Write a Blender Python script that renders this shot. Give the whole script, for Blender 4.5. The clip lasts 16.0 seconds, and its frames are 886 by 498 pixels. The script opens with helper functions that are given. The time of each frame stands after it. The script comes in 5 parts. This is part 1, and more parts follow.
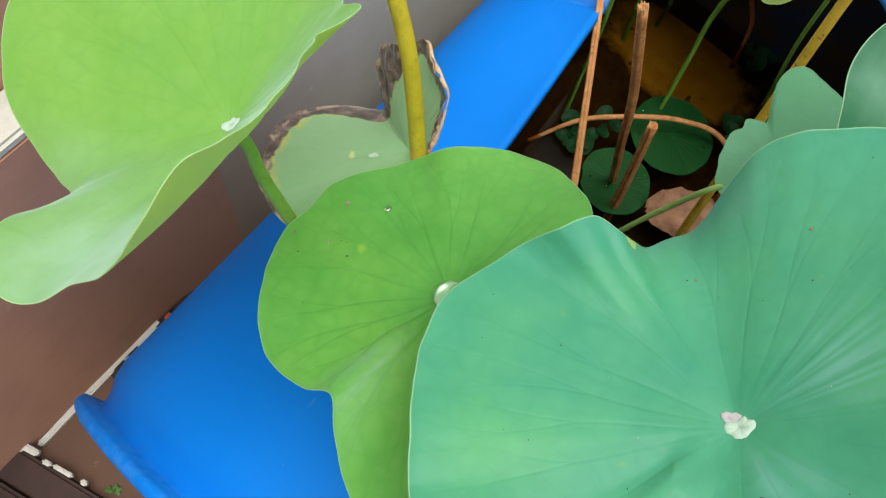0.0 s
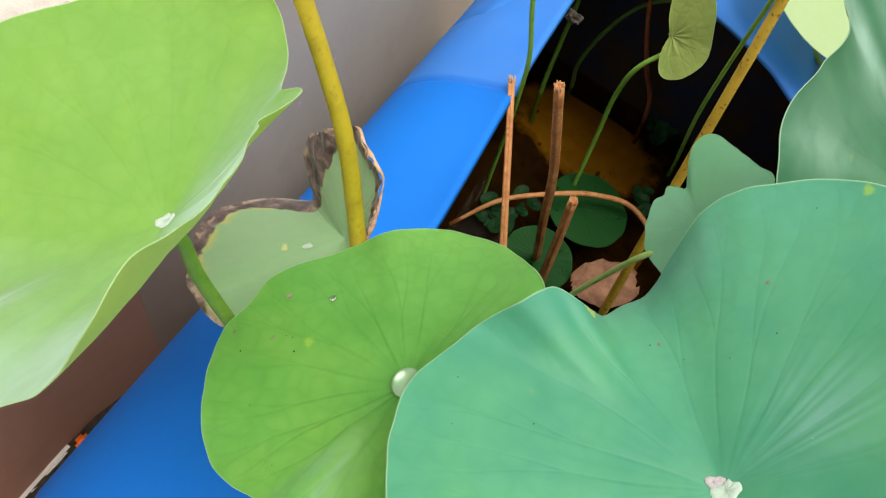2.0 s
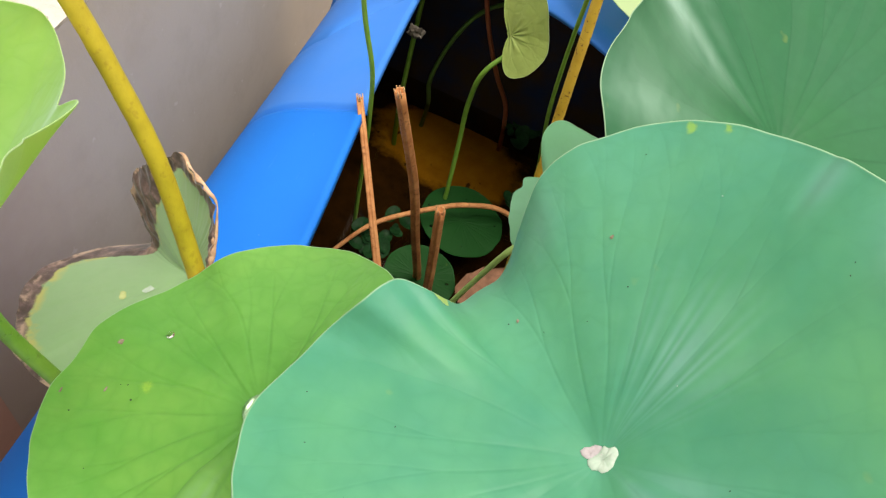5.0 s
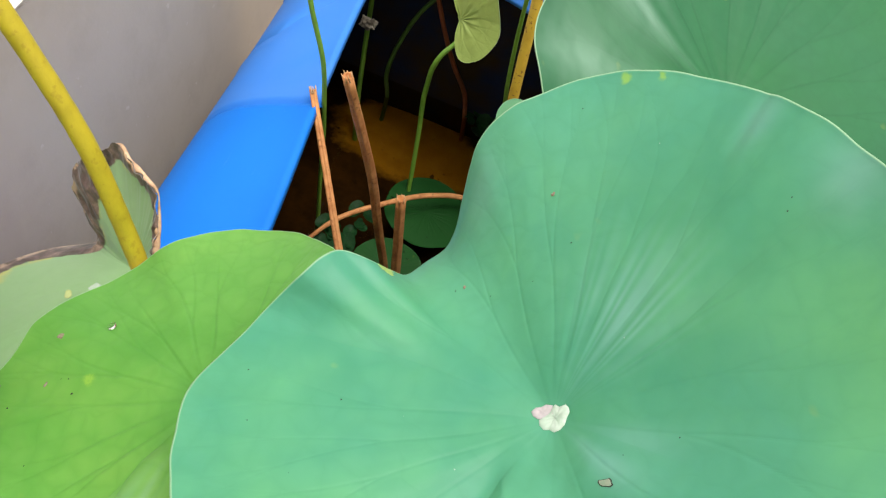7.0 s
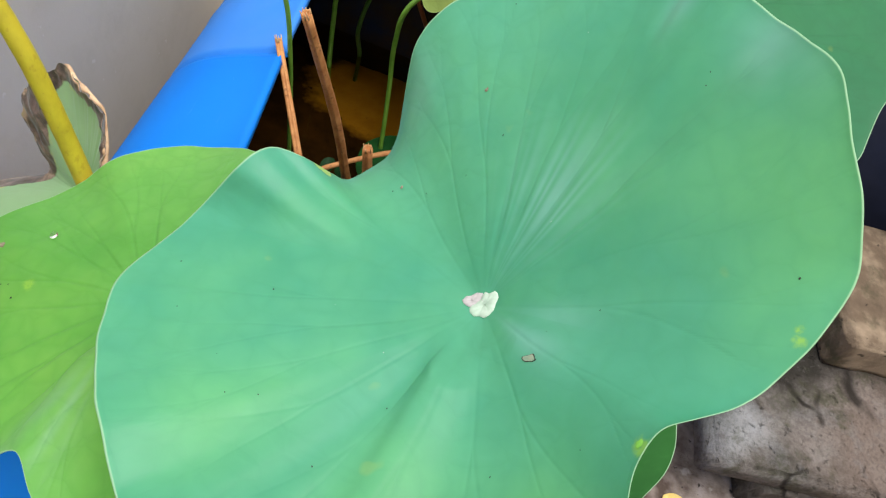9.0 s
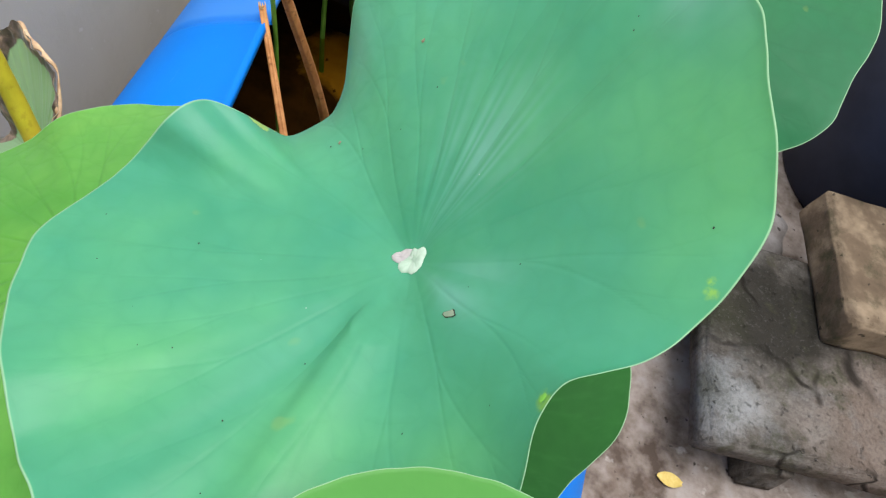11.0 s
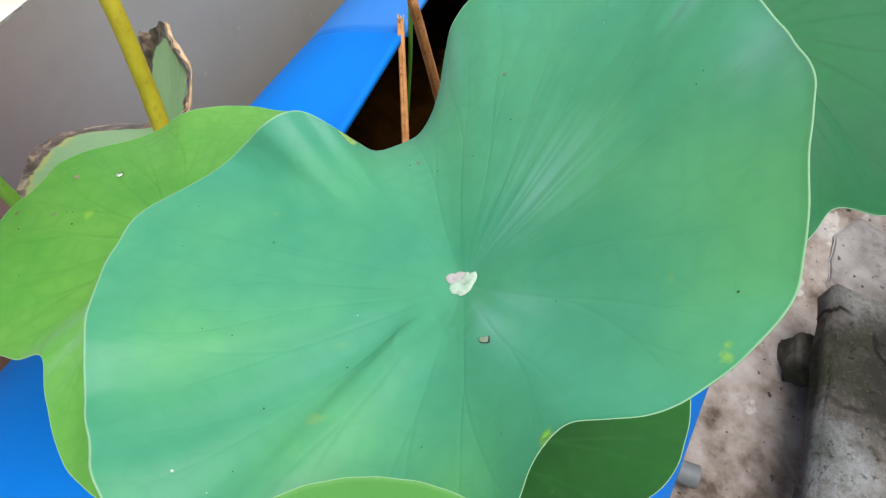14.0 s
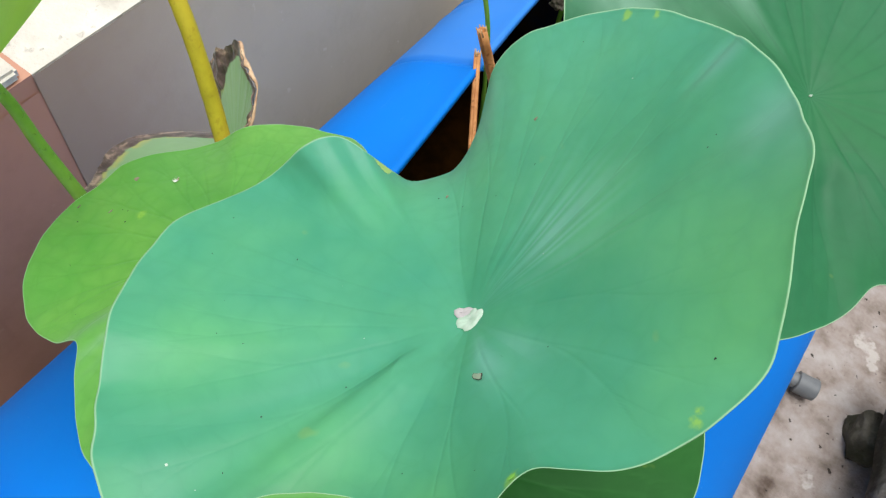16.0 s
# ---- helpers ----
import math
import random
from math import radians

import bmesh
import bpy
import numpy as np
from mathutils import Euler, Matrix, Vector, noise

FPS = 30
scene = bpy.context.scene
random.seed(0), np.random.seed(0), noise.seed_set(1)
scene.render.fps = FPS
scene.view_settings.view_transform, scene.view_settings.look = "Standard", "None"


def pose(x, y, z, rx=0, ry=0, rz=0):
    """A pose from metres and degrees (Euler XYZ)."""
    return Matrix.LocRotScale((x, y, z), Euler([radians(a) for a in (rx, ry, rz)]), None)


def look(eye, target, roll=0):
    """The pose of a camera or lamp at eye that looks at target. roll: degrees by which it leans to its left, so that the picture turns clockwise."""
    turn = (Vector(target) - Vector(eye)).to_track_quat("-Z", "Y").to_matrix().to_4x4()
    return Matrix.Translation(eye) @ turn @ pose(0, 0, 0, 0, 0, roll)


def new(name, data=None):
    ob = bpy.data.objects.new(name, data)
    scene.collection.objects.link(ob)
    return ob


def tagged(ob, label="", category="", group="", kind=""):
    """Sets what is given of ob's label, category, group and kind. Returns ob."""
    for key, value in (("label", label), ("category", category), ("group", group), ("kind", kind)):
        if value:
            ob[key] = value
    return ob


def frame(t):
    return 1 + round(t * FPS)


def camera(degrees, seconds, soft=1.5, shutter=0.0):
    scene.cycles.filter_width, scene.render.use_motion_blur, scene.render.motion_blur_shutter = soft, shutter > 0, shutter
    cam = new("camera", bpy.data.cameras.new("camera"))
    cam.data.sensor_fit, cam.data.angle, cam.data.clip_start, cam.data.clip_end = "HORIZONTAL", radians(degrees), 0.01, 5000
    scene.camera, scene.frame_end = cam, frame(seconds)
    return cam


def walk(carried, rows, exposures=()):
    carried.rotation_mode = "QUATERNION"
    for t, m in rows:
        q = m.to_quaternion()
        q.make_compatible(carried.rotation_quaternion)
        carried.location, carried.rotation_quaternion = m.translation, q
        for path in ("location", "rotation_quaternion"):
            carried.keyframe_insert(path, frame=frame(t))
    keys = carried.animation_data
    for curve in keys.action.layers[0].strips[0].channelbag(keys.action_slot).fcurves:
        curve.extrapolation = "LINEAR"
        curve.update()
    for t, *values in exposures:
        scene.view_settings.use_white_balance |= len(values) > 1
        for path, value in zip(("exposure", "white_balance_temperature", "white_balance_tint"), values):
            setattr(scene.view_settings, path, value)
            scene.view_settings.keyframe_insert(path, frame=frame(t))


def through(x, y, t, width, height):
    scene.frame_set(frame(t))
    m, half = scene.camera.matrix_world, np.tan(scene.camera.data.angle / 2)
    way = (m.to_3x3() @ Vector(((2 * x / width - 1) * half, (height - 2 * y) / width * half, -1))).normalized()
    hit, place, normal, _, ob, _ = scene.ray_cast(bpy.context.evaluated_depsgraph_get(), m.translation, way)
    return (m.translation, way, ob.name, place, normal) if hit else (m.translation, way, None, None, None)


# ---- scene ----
cam = camera(58.9, 16.0, 1.25)
ROWS = [
    (0.0, -0.0671, 0.2623, 1.1023, 18.29, -9.07, 38.45),
    (0.5, -0.0756, 0.2645, 1.0966, 19.04, -9.23, 38.48),
    (1.0, -0.0808, 0.2628, 1.0939, 21.03, -9.93, 37.71),
    (1.5, -0.0839, 0.2591, 1.0917, 24.24, -11.79, 34.74),
    (2.0, -0.0810, 0.2541, 1.0856, 26.19, -13.34, 31.69),
    (2.5, -0.0785, 0.2521, 1.0847, 27.51, -14.39, 29.01),
    (3.0, -0.0725, 0.2526, 1.0838, 28.33, -15.04, 26.81),
    (3.5, -0.0644, 0.2549, 1.0778, 29.05, -15.55, 24.86),
    (4.0, -0.0581, 0.2599, 1.0718, 30.14, -15.81, 23.14),
    (6.5, -0.0370, 0.2651, 1.0578, 33.08, -14.74, 16.65),
    (7.0, -0.0305, 0.2616, 1.0551, 33.13, -14.94, 16.16),
    (7.5, -0.0242, 0.2556, 1.0512, 33.01, -15.05, 15.75),
    (8.0, -0.0162, 0.2490, 1.0481, 32.80, -15.17, 15.46),
    (8.5, -0.0070, 0.2427, 1.0454, 32.52, -15.43, 15.45),
    (9.0, 0.0014, 0.2395, 1.0440, 32.20, -15.49, 15.46),
    (9.5, 0.0090, 0.2382, 1.0402, 31.75, -15.48, 15.51),
    (12.0, 0.0483, 0.2522, 1.0431, 29.48, -13.11, 19.36),
    (12.5, 0.0526, 0.2541, 1.0481, 28.83, -11.83, 21.75),
    (13.0, 0.0543, 0.2540, 1.0545, 28.49, -10.53, 24.34),
    (13.5, 0.0566, 0.2527, 1.0566, 28.63, -9.86, 26.23),
    (14.0, 0.0580, 0.2534, 1.0585, 28.99, -9.68, 27.64),
    (14.5, 0.0613, 0.2553, 1.0613, 29.39, -9.16, 29.23),
    (15.0, 0.0642, 0.2573, 1.0649, 29.58, -8.63, 31.09),
    (15.5, 0.0694, 0.2601, 1.0663, 29.64, -8.17, 33.17),
    (16.0, 0.0784, 0.2639, 1.0694, 29.84, -7.67, 35.84),
]
walk(cam, [(t, pose(x, y, z, rx, ry, rz)) for t, x, y, z, rx, ry, rz in ROWS],
     [(0.0, -0.12, 6550, 5), (1.0, -0.09, 6550, 8), (2.0, -0.05, 6900, 14), (3.5, 0.01, 7300, 17), (6.5, 0.13, 7000, 16), (9.5, 0.09, 6500, 11), (12.5, 0.0, 6380, 9), (16.0, -0.06, 6420, 9)])

# ---- light ----
world = bpy.data.worlds.new("sky")
scene.world = world
world.use_nodes = True
wn = world.node_tree.nodes
sky = wn.new("ShaderNodeTexSky")
sky.sky_type, sky.sun_disc = "NISHITA", False
sky.sun_elevation, sky.sun_rotation = radians(84), radians(104)
sky.air_density, sky.dust_density, sky.ozone_density = 1.0, 3.0, 1.0
# thin bright cloud over most of the sky
cloud = wn.new("ShaderNodeMix")
cloud.data_type = "RGBA"
cloud.inputs[0].default_value = 0.92
cloud.inputs[7].default_value = (12.0, 11.9, 11.6, 1)
world.node_tree.links.new(sky.outputs[0], cloud.inputs[6])
world.node_tree.links.new(cloud.outputs[2], wn["Background"].inputs[0])
wn["Background"].inputs[1].default_value = 0.096
sun_data = bpy.data.lights.new("sun", "SUN")
sun_data.energy, sun_data.angle, sun_data.color = 3.5, radians(40), (1.0, 0.97, 0.93)
sun = new("sun", sun_data)
sun.matrix_world = look((0.4, 0.4, 4.0), (0, 0.5, 0))


# ---- materials ----
class Nodes:
    """A small wrapper for building node materials."""

    def __init__(self, name):
        self.m = bpy.data.materials.new(name)
        self.m.use_nodes = True
        self.t = self.m.node_tree
        self.b = self.t.nodes["Principled BSDF"]
        self.out = self.t.nodes["Material Output"]

    def add(self, kind, **sets):
        n = self.t.nodes.new("ShaderNode" + kind)
        for k, v in sets.items():
            setattr(n, k, v)
        return n

    def link(self, a, b):
        self.t.links.new(a, b)

    def coord(self, which="Object"):
        return self.add("TexCoord").outputs[which]

    def noise(self, scale, detail=4.0, rough=0.55, vec=None, stretch=None):
        n = self.add("TexNoise")
        n.inputs["Scale"].default_value, n.inputs["Detail"].default_value, n.inputs["Roughness"].default_value = scale, detail, rough
        v = vec or self.coord()
        if stretch:
            mp = self.add("Mapping")
            mp.inputs["Scale"].default_value = stretch
            self.link(v, mp.inputs[0])
            v = mp.outputs[0]
        self.link(v, n.inputs["Vector"])
        return n.outputs["Fac"]

    def ramp(self, fac, stops):
        r = self.add("ValToRGB")
        e = r.color_ramp.elements
        while len(e) < len(stops):
            e.new(0.5)
        for el, (p, c) in zip(e, stops):
            el.position = p
            el.color = (*c, 1) if len(c) == 3 else c
        self.link(fac, r.inputs[0])
        return r.outputs[0]

    def mask(self, fac, lo, hi):
        r = self.add("MapRange")
        r.clamp = True
        r.inputs[1].default_value, r.inputs[2].default_value = lo, hi
        self.link(fac, r.inputs[0])
        return r.outputs[0]

    def math(self, op, a, b):
        n = self.add("Math", operation=op)
        for i, v in enumerate((a, b)):
            if isinstance(v, (int, float)):
                n.inputs[i].default_value = v
            else:
                self.link(v, n.inputs[i])
        return n.outputs[0]

    def mix(self, fac, a, b, blend="MIX"):
        n = self.add("Mix", data_type="RGBA", blend_type=blend)
        for sock, v in ((n.inputs[0], fac), (n.inputs[6], a), (n.inputs[7], b)):
            if isinstance(v, (int, float)):
                sock.default_value = v
            elif isinstance(v, tuple):
                sock.default_value = (*v, 1)
            else:
                self.link(v, sock)
        return n.outputs[2]

    def attr(self, name):
        return self.add("Attribute", attribute_name=name).outputs["Fac"]

    def bump(self, height, strength=0.3, dist=0.001, after=None):
        n = self.add("Bump")
        n.inputs["Strength"].default_value, n.inputs["Distance"].default_value = strength, dist
        self.link(height, n.inputs["Height"])
        if after is not None:
            self.link(after, n.inputs["Normal"])
        return n.outputs[0]

    def done(self, colour, rough=0.5, normal=None, spec=0.5):
        for sock, v in (("Base Color", colour), ("Roughness", rough)):
            if isinstance(v, (int, float)):
                self.b.inputs[sock].default_value = v
            elif isinstance(v, tuple):
                self.b.inputs[sock].default_value = (*v, 1)
            else:
                self.link(v, self.b.inputs[sock])
        self.b.inputs["Specular IOR Level"].default_value = spec
        if normal is not None:
            self.link(normal, self.b.inputs["Normal"])
        return self.m


def leaf_material(name, deep, pale, vein, through=0.35, glow=(0.3, 0.6, 0.05), wither=False, rough=0.5, lines=0.15, net=0.06, quilt=0.1, sheen=0.35, warm=None, cut=0.4, spec=0.4, mottle=0.25, wax_sheen_tone=(0.3, 0.52, 0.46), wax_sheen_most=0.4, rim=(0.4, 0.62, 0.4)):
    """Waxy leaf: soft pale and yellow patches, painted sky sheen, a faint net of veins, a thin pale rim."""
    k = Nodes(name)
    big = k.noise(7, 2, 0.4)
    mid = k.noise(26, 3, 0.5)
    fine = k.noise(420, 3, 0.5)
    colour = k.mix(k.mask(big, 0.25, 0.75), deep, pale)
    colour = k.mix(k.math("MULTIPLY", k.mask(mid, 0.4, 0.75), 0.35), colour, pale)
    small = k.noise(95, 4, 0.6)
    colour = k.mix(k.math("MULTIPLY", k.mask(small, 0.5, 0.75), mottle), colour, pale)
    colour = k.mix(k.math("MULTIPLY", k.mask(small, 0.47, 0.25), mottle), colour, deep)
    if warm:
        patch = k.mask(k.noise(13, 4, 0.55), 0.45, 0.7)
        colour = k.mix(k.math("MULTIPLY", patch, 0.4), colour, warm)
        # yellower ageing margin, with warm light painted into the lower parts
        aged_lit = k.math("MULTIPLY", k.attr("sallow_light"), k.math("ADD", 0.35, k.math("MULTIPLY", mid, 0.6)))
        colour = k.mix(aged_lit, colour, warm)
    colour = k.mix(k.math("MULTIPLY", k.mask(fine, 0.4, 0.7), 0.06), colour, deep)
    v = k.attr("vein")
    # the net of small veins, wandering a little
    drift = k.add("TexNoise")
    drift.inputs["Scale"].default_value = 60
    k.link(k.coord(), drift.inputs["Vector"])
    bend = k.add("VectorMath", operation="MULTIPLY_ADD")
    k.link(drift.outputs["Color"], bend.inputs[0])
    bend.inputs[1].default_value = (0.009, 0.009, 0.009)
    k.link(k.coord(), bend.inputs[2])
    cell = k.add("TexVoronoi", feature="DISTANCE_TO_EDGE")
    cell.inputs["Scale"].default_value = 90
    k.link(bend.outputs[0], cell.inputs["Vector"])
    cells = k.mask(cell.outputs["Distance"], 0.0, 0.25)
    # each field between the veins has a tone of its own
    field = k.add("TexVoronoi", feature="SMOOTH_F1")
    field.inputs["Scale"].default_value = 52
    field.inputs["Smoothness"].default_value = 0.25
    k.link(bend.outputs[0], field.inputs["Vector"])
    tone = k.add("SeparateColor")
    k.link(field.outputs["Color"], tone.inputs[0])
    colour = k.mix(k.math("MULTIPLY", tone.outputs[0], net), colour, pale)
    colour = k.mix(k.math("MULTIPLY", v, lines), colour, vein)
    colour = k.mix(k.math("MULTIPLY", k.math("SUBTRACT", 1.0, cells), net), colour, vein)
    # yellow flecks: a few old ones strewn about, and patches where the leaf has them
    fleck = k.mask(k.noise(70, 2, 0.4), 0.75, 0.8)
    colour = k.mix(k.math("MULTIPLY", fleck, 0.15), colour, (0.5, 0.55, 0.08))
    yellowing = k.mask(k.math("MULTIPLY", k.attr("fleck"), k.mask(k.noise(330, 4, 0.6), 0.3, 0.62)), 0.15, 0.6)
    colour = k.mix(k.math("MULTIPLY", yellowing, 0.65), colour, (0.33, 0.58, 0.07))
    # blue-white wax in the folds, and sky sheen painted into the colour
    wax_gleam = k.math("MULTIPLY", k.attr("wax_sheen"), k.math("ADD", 0.25, k.mask(mid, 0.3, 0.6)))
    colour = k.mix(k.math("MULTIPLY", wax_gleam, wax_sheen_most), colour, wax_sheen_tone)
    rho = k.attr("rho")
    colour = k.mix(k.math("MULTIPLY", k.mask(rho, 0.995, 0.9975), 0.7), colour, rim)
    colour = k.mix(k.math("MULTIPLY", k.mask(rho, 0.09, 0.02), 0.4), colour, pale)
    if wither:
        dry = k.attr("dry")
        edge = k.math("ADD", dry, k.math("MULTIPLY", k.math("SUBTRACT", k.noise(60, 5, 0.65), 0.5), 0.7))
        spotty = k.math("MULTIPLY", k.mask(edge, 0.12, 0.4), k.mask(k.noise(48, 4, 0.6), 0.5, 0.58))
        colour = k.mix(k.math("MULTIPLY", spotty, 0.8), colour, (0.6, 0.56, 0.16))
        brown = k.ramp(k.noise(110, 5, 0.65), [(0.3, (0.04, 0.024, 0.025)), (0.46, (0.12, 0.078, 0.078)), (0.58, (0.23, 0.155, 0.145)), (0.72, (0.46, 0.33, 0.27))])
        colour = k.mix(k.mask(edge, 0.44, 0.52), colour, brown)
        tan = k.math("MULTIPLY", k.mask(rho, 0.94, 0.965), k.mask(dry, 0.4, 0.6))
        colour = k.mix(k.math("MULTIPLY", tan, k.mask(k.noise(70, 4, 0.6), 0.48, 0.56)), colour, (0.55, 0.4, 0.3))
    height = k.math("ADD", k.math("MULTIPLY", v, -cut), k.math("MULTIPLY", cells, quilt))
    height = k.math("ADD", height, k.math("MULTIPLY", mid, 0.8))
    nrm = k.bump(height, 0.35, 0.0012)
    roughness = k.mix(k.mask(mid, 0.3, 0.7), (rough - 0.06,) * 3, (rough + 0.08,) * 3)
    k.done(colour, roughness, nrm, spec)
    k.b.inputs["Sheen Weight"].default_value = sheen
    k.b.inputs["Sheen Roughness"].default_value = 0.4
    k.b.inputs["Sheen Tint"].default_value = (0.75, 0.95, 1.0, 1)
    tr = k.add("BsdfTranslucent")
    k.link(k.mix(0.55, colour, glow), tr.inputs[0])
    k.link(nrm, tr.inputs["Normal"])
    mx = k.add("MixShader")
    mx.inputs[0].default_value = through
    k.link(k.b.outputs[0], mx.inputs[1])
    k.link(tr.outputs[0], mx.inputs[2])
    k.link(mx.outputs[0], k.out.inputs[0])
    return k.m


def stalk_material(name, a, b, spots, amount=0.5, rough=0.55, ribs=0.0, pimples=1.0):
    k = Nodes(name)
    g = k.noise(60, 4, 0.6)
    colour = k.mix(k.mask(g, 0.35, 0.7), a, b)
    long = k.noise(140, 4, 0.6, stretch=(1, 1, 0.06))
    colour = k.mix(k.math("MULTIPLY", k.mask(long, 0.4, 0.65), 0.4), colour, b)
    dots = k.mask(k.noise(260, 3, 0.5), 0.6, 0.68)
    colour = k.mix(k.math("MULTIPLY", dots, amount), colour, spots)
    return k.done(colour, rough, k.bump(k.math("ADD", k.math("MULTIPLY", dots, pimples), k.math("MULTIPLY", long, 1.0 + ribs)), 0.5, 0.0008))


def drum_material(name, stained=False):
    k = Nodes(name)
    big = k.noise(6, 4, 0.55)
    colour = k.mix(k.mask(big, 0.3, 0.7), (0.002, 0.163, 0.65), (0.004, 0.185, 0.71))
    scratch = k.mask(k.noise(30, 6, 0.7, stretch=(6, 0.6, 6)), 0.66, 0.74)
    colour = k.mix(k.math("MULTIPLY", scratch, 0.12), colour, (0.3, 0.5, 0.85))
    chalk = k.mask(k.noise(300, 2, 0.5), 0.76, 0.8)
    colour = k.mix(k.math("MULTIPLY", chalk, 0.25), colour, (0.45, 0.6, 0.85))
    # beyond the seam the plastic has turned chalky; the lip is scuffed pale
    sep = k.add("SeparateXYZ")
    k.link(k.coord(), sep.inputs[0])
    faded = k.math("MULTIPLY", k.mask(sep.outputs[1], 0.785, 0.8), k.math("ADD", 0.12, k.math("MULTIPLY", k.noise(16, 5, 0.6), 0.3)))
    colour = k.mix(faded, colour, (0.14, 0.3, 0.6))
    lip = k.math("MULTIPLY", k.mask(sep.outputs[1], 0.218, 0.21), k.mask(k.noise(90, 5, 0.7), 0.45, 0.62))
    colour = k.mix(k.math("MULTIPLY", lip, 0.14), colour, (0.16, 0.42, 0.9))
    # inside: near-black blue paints the drum's shade, brown its silt film
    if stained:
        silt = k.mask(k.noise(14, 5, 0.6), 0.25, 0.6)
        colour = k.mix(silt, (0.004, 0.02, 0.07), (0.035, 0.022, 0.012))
    return k.done(colour, k.mix(big, (0.42,) * 3, (0.58,) * 3), k.bump(k.noise(500, 3, 0.5), 0.12, 0.0004), 0.12)


def wall_material(name, base, light, dark, stain, stain_and_bounce=None):
    """Rendered wall with drips and specks; the last argument says where brown stain and painted bounce light end."""
    k = Nodes(name)
    big = k.noise(3.2, 5, 0.6)
    mid = k.noise(17, 6, 0.65)
    fine = k.noise(260, 4, 0.6)
    colour = k.mix(k.mask(big, 0.3, 0.7), base, light)
    colour = k.mix(k.math("MULTIPLY", k.mask(mid, 0.5, 0.75), 0.4), colour, dark)
    colour = k.mix(k.math("MULTIPLY", k.mask(k.noise(55, 3, 0.5), 0.7, 0.74), 0.6), colour, stain)
    drip = k.mask(k.noise(20, 4, 0.6, stretch=(1, 1, 0.15)), 0.55, 0.8)
    colour = k.mix(k.math("MULTIPLY", drip, 0.25), colour, dark)
    # brown stain and warm bounced light, both put into the colour
    if stain_and_bounce:
        along = k.add("SeparateXYZ")
        k.link(k.coord(), along.inputs[0])
        edge = k.math("ADD", along.outputs[1], k.math("MULTIPLY", k.math("SUBTRACT", k.noise(9, 4, 0.6), 0.5), 0.12))
        colour = k.mix(k.math("MULTIPLY", k.mask(edge, stain_and_bounce, stain_and_bounce - 0.17), 0.6), colour, (0.33, 0.215, 0.165))
    h = k.math("ADD", k.math("MULTIPLY", mid, 1.5), fine)
    return k.done(colour, 0.85, k.bump(h, 0.12, 0.0012), 0.2)


def concrete_material(name, stops, moss=0.0, pitted=0.8, patched=False):
    k = Nodes(name)
    big = k.noise(5, 5, 0.6)
    mid = k.noise(20, 5, 0.62)
    colour = k.ramp(k.math("ADD", k.math("MULTIPLY", big, 0.6), k.math("MULTIPLY", mid, 0.4)), stops)
    pits = k.mask(k.noise(75, 3, 0.5), 0.66, 0.71)
    colour = k.mix(k.math("MULTIPLY", pits, pitted), colour, (0.03, 0.025, 0.02))
    if patched:
        plaster = k.mask(k.noise(11, 5, 0.6), 0.6, 0.64)
        colour = k.mix(k.math("MULTIPLY", plaster, 0.55), colour, (0.52, 0.49, 0.47))
        damp = k.mask(k.noise(7, 6, 0.65), 0.58, 0.66)
        colour = k.mix(k.math("MULTIPLY", damp, 0.5), colour, (0.13, 0.09, 0.068))
    if moss:
        green = k.mask(k.noise(16, 6, 0.7), 0.6 - moss, 0.75 - moss)
        colour = k.mix(k.math("MULTIPLY", green, 0.75), colour, (0.035, 0.04, 0.02))
    h = k.math("SUBTRACT", k.math("ADD", k.math("MULTIPLY", mid, 2.0), k.noise(190, 4, 0.6)), pits)
    return k.done(colour, 0.9, k.bump(h, 0.6, 0.003), 0.2)


def plain_material(name, a, b, scale=60, rough=0.6, bump=0.2, spec=0.4):
    k = Nodes(name)
    n = k.noise(scale, 5, 0.6)
    return k.done(k.mix(k.mask(n, 0.3, 0.7), a, b), rough, k.bump(n, bump, 0.001), spec)


LEAF_BIG = leaf_material("waxy blue-green leaf", (0.032, 0.26, 0.148), (0.088, 0.38, 0.27), (0.025, 0.2, 0.115), 0.28, (0.36, 0.7, 0.22), rough=0.42, lines=0.07, net=0.12, quilt=0.12, sheen=0.02, warm=(0.13, 0.45, 0.17), cut=0.25, spec=0.32, mottle=0.12, wax_sheen_tone=(0.27, 0.52, 0.54), wax_sheen_most=0.36)
LEAF_BEHIND = leaf_material("fresh yellow-green leaf", (0.074, 0.32, 0.048), (0.185, 0.49, 0.105), (0.046, 0.25, 0.034), 0.38, (0.43, 0.76, 0.11), lines=0.3, net=0.2, quilt=0.35, warm=(0.28, 0.5, 0.09), cut=0.4, mottle=0.3)
LEAF_TALL = leaf_material("light green leaf", (0.16, 0.4, 0.045), (0.27, 0.52, 0.14), (0.14, 0.38, 0.05), 0.42, (0.6, 0.88, 0.14), lines=0.14, net=0.25, quilt=0.2, sheen=0.8, warm=(0.33, 0.56, 0.04), cut=0.15, mottle=0.2, wax_sheen_tone=(0.5, 0.74, 0.62), wax_sheen_most=0.85, rim=(0.6, 0.78, 0.4))
LEAF_WITHERED = leaf_material("pale withering leaf", (0.25, 0.48, 0.22), (0.36, 0.57, 0.33), (0.27, 0.45, 0.25), 0.3, (0.4, 0.6, 0.1), True, lines=0.05, cut=0.1)
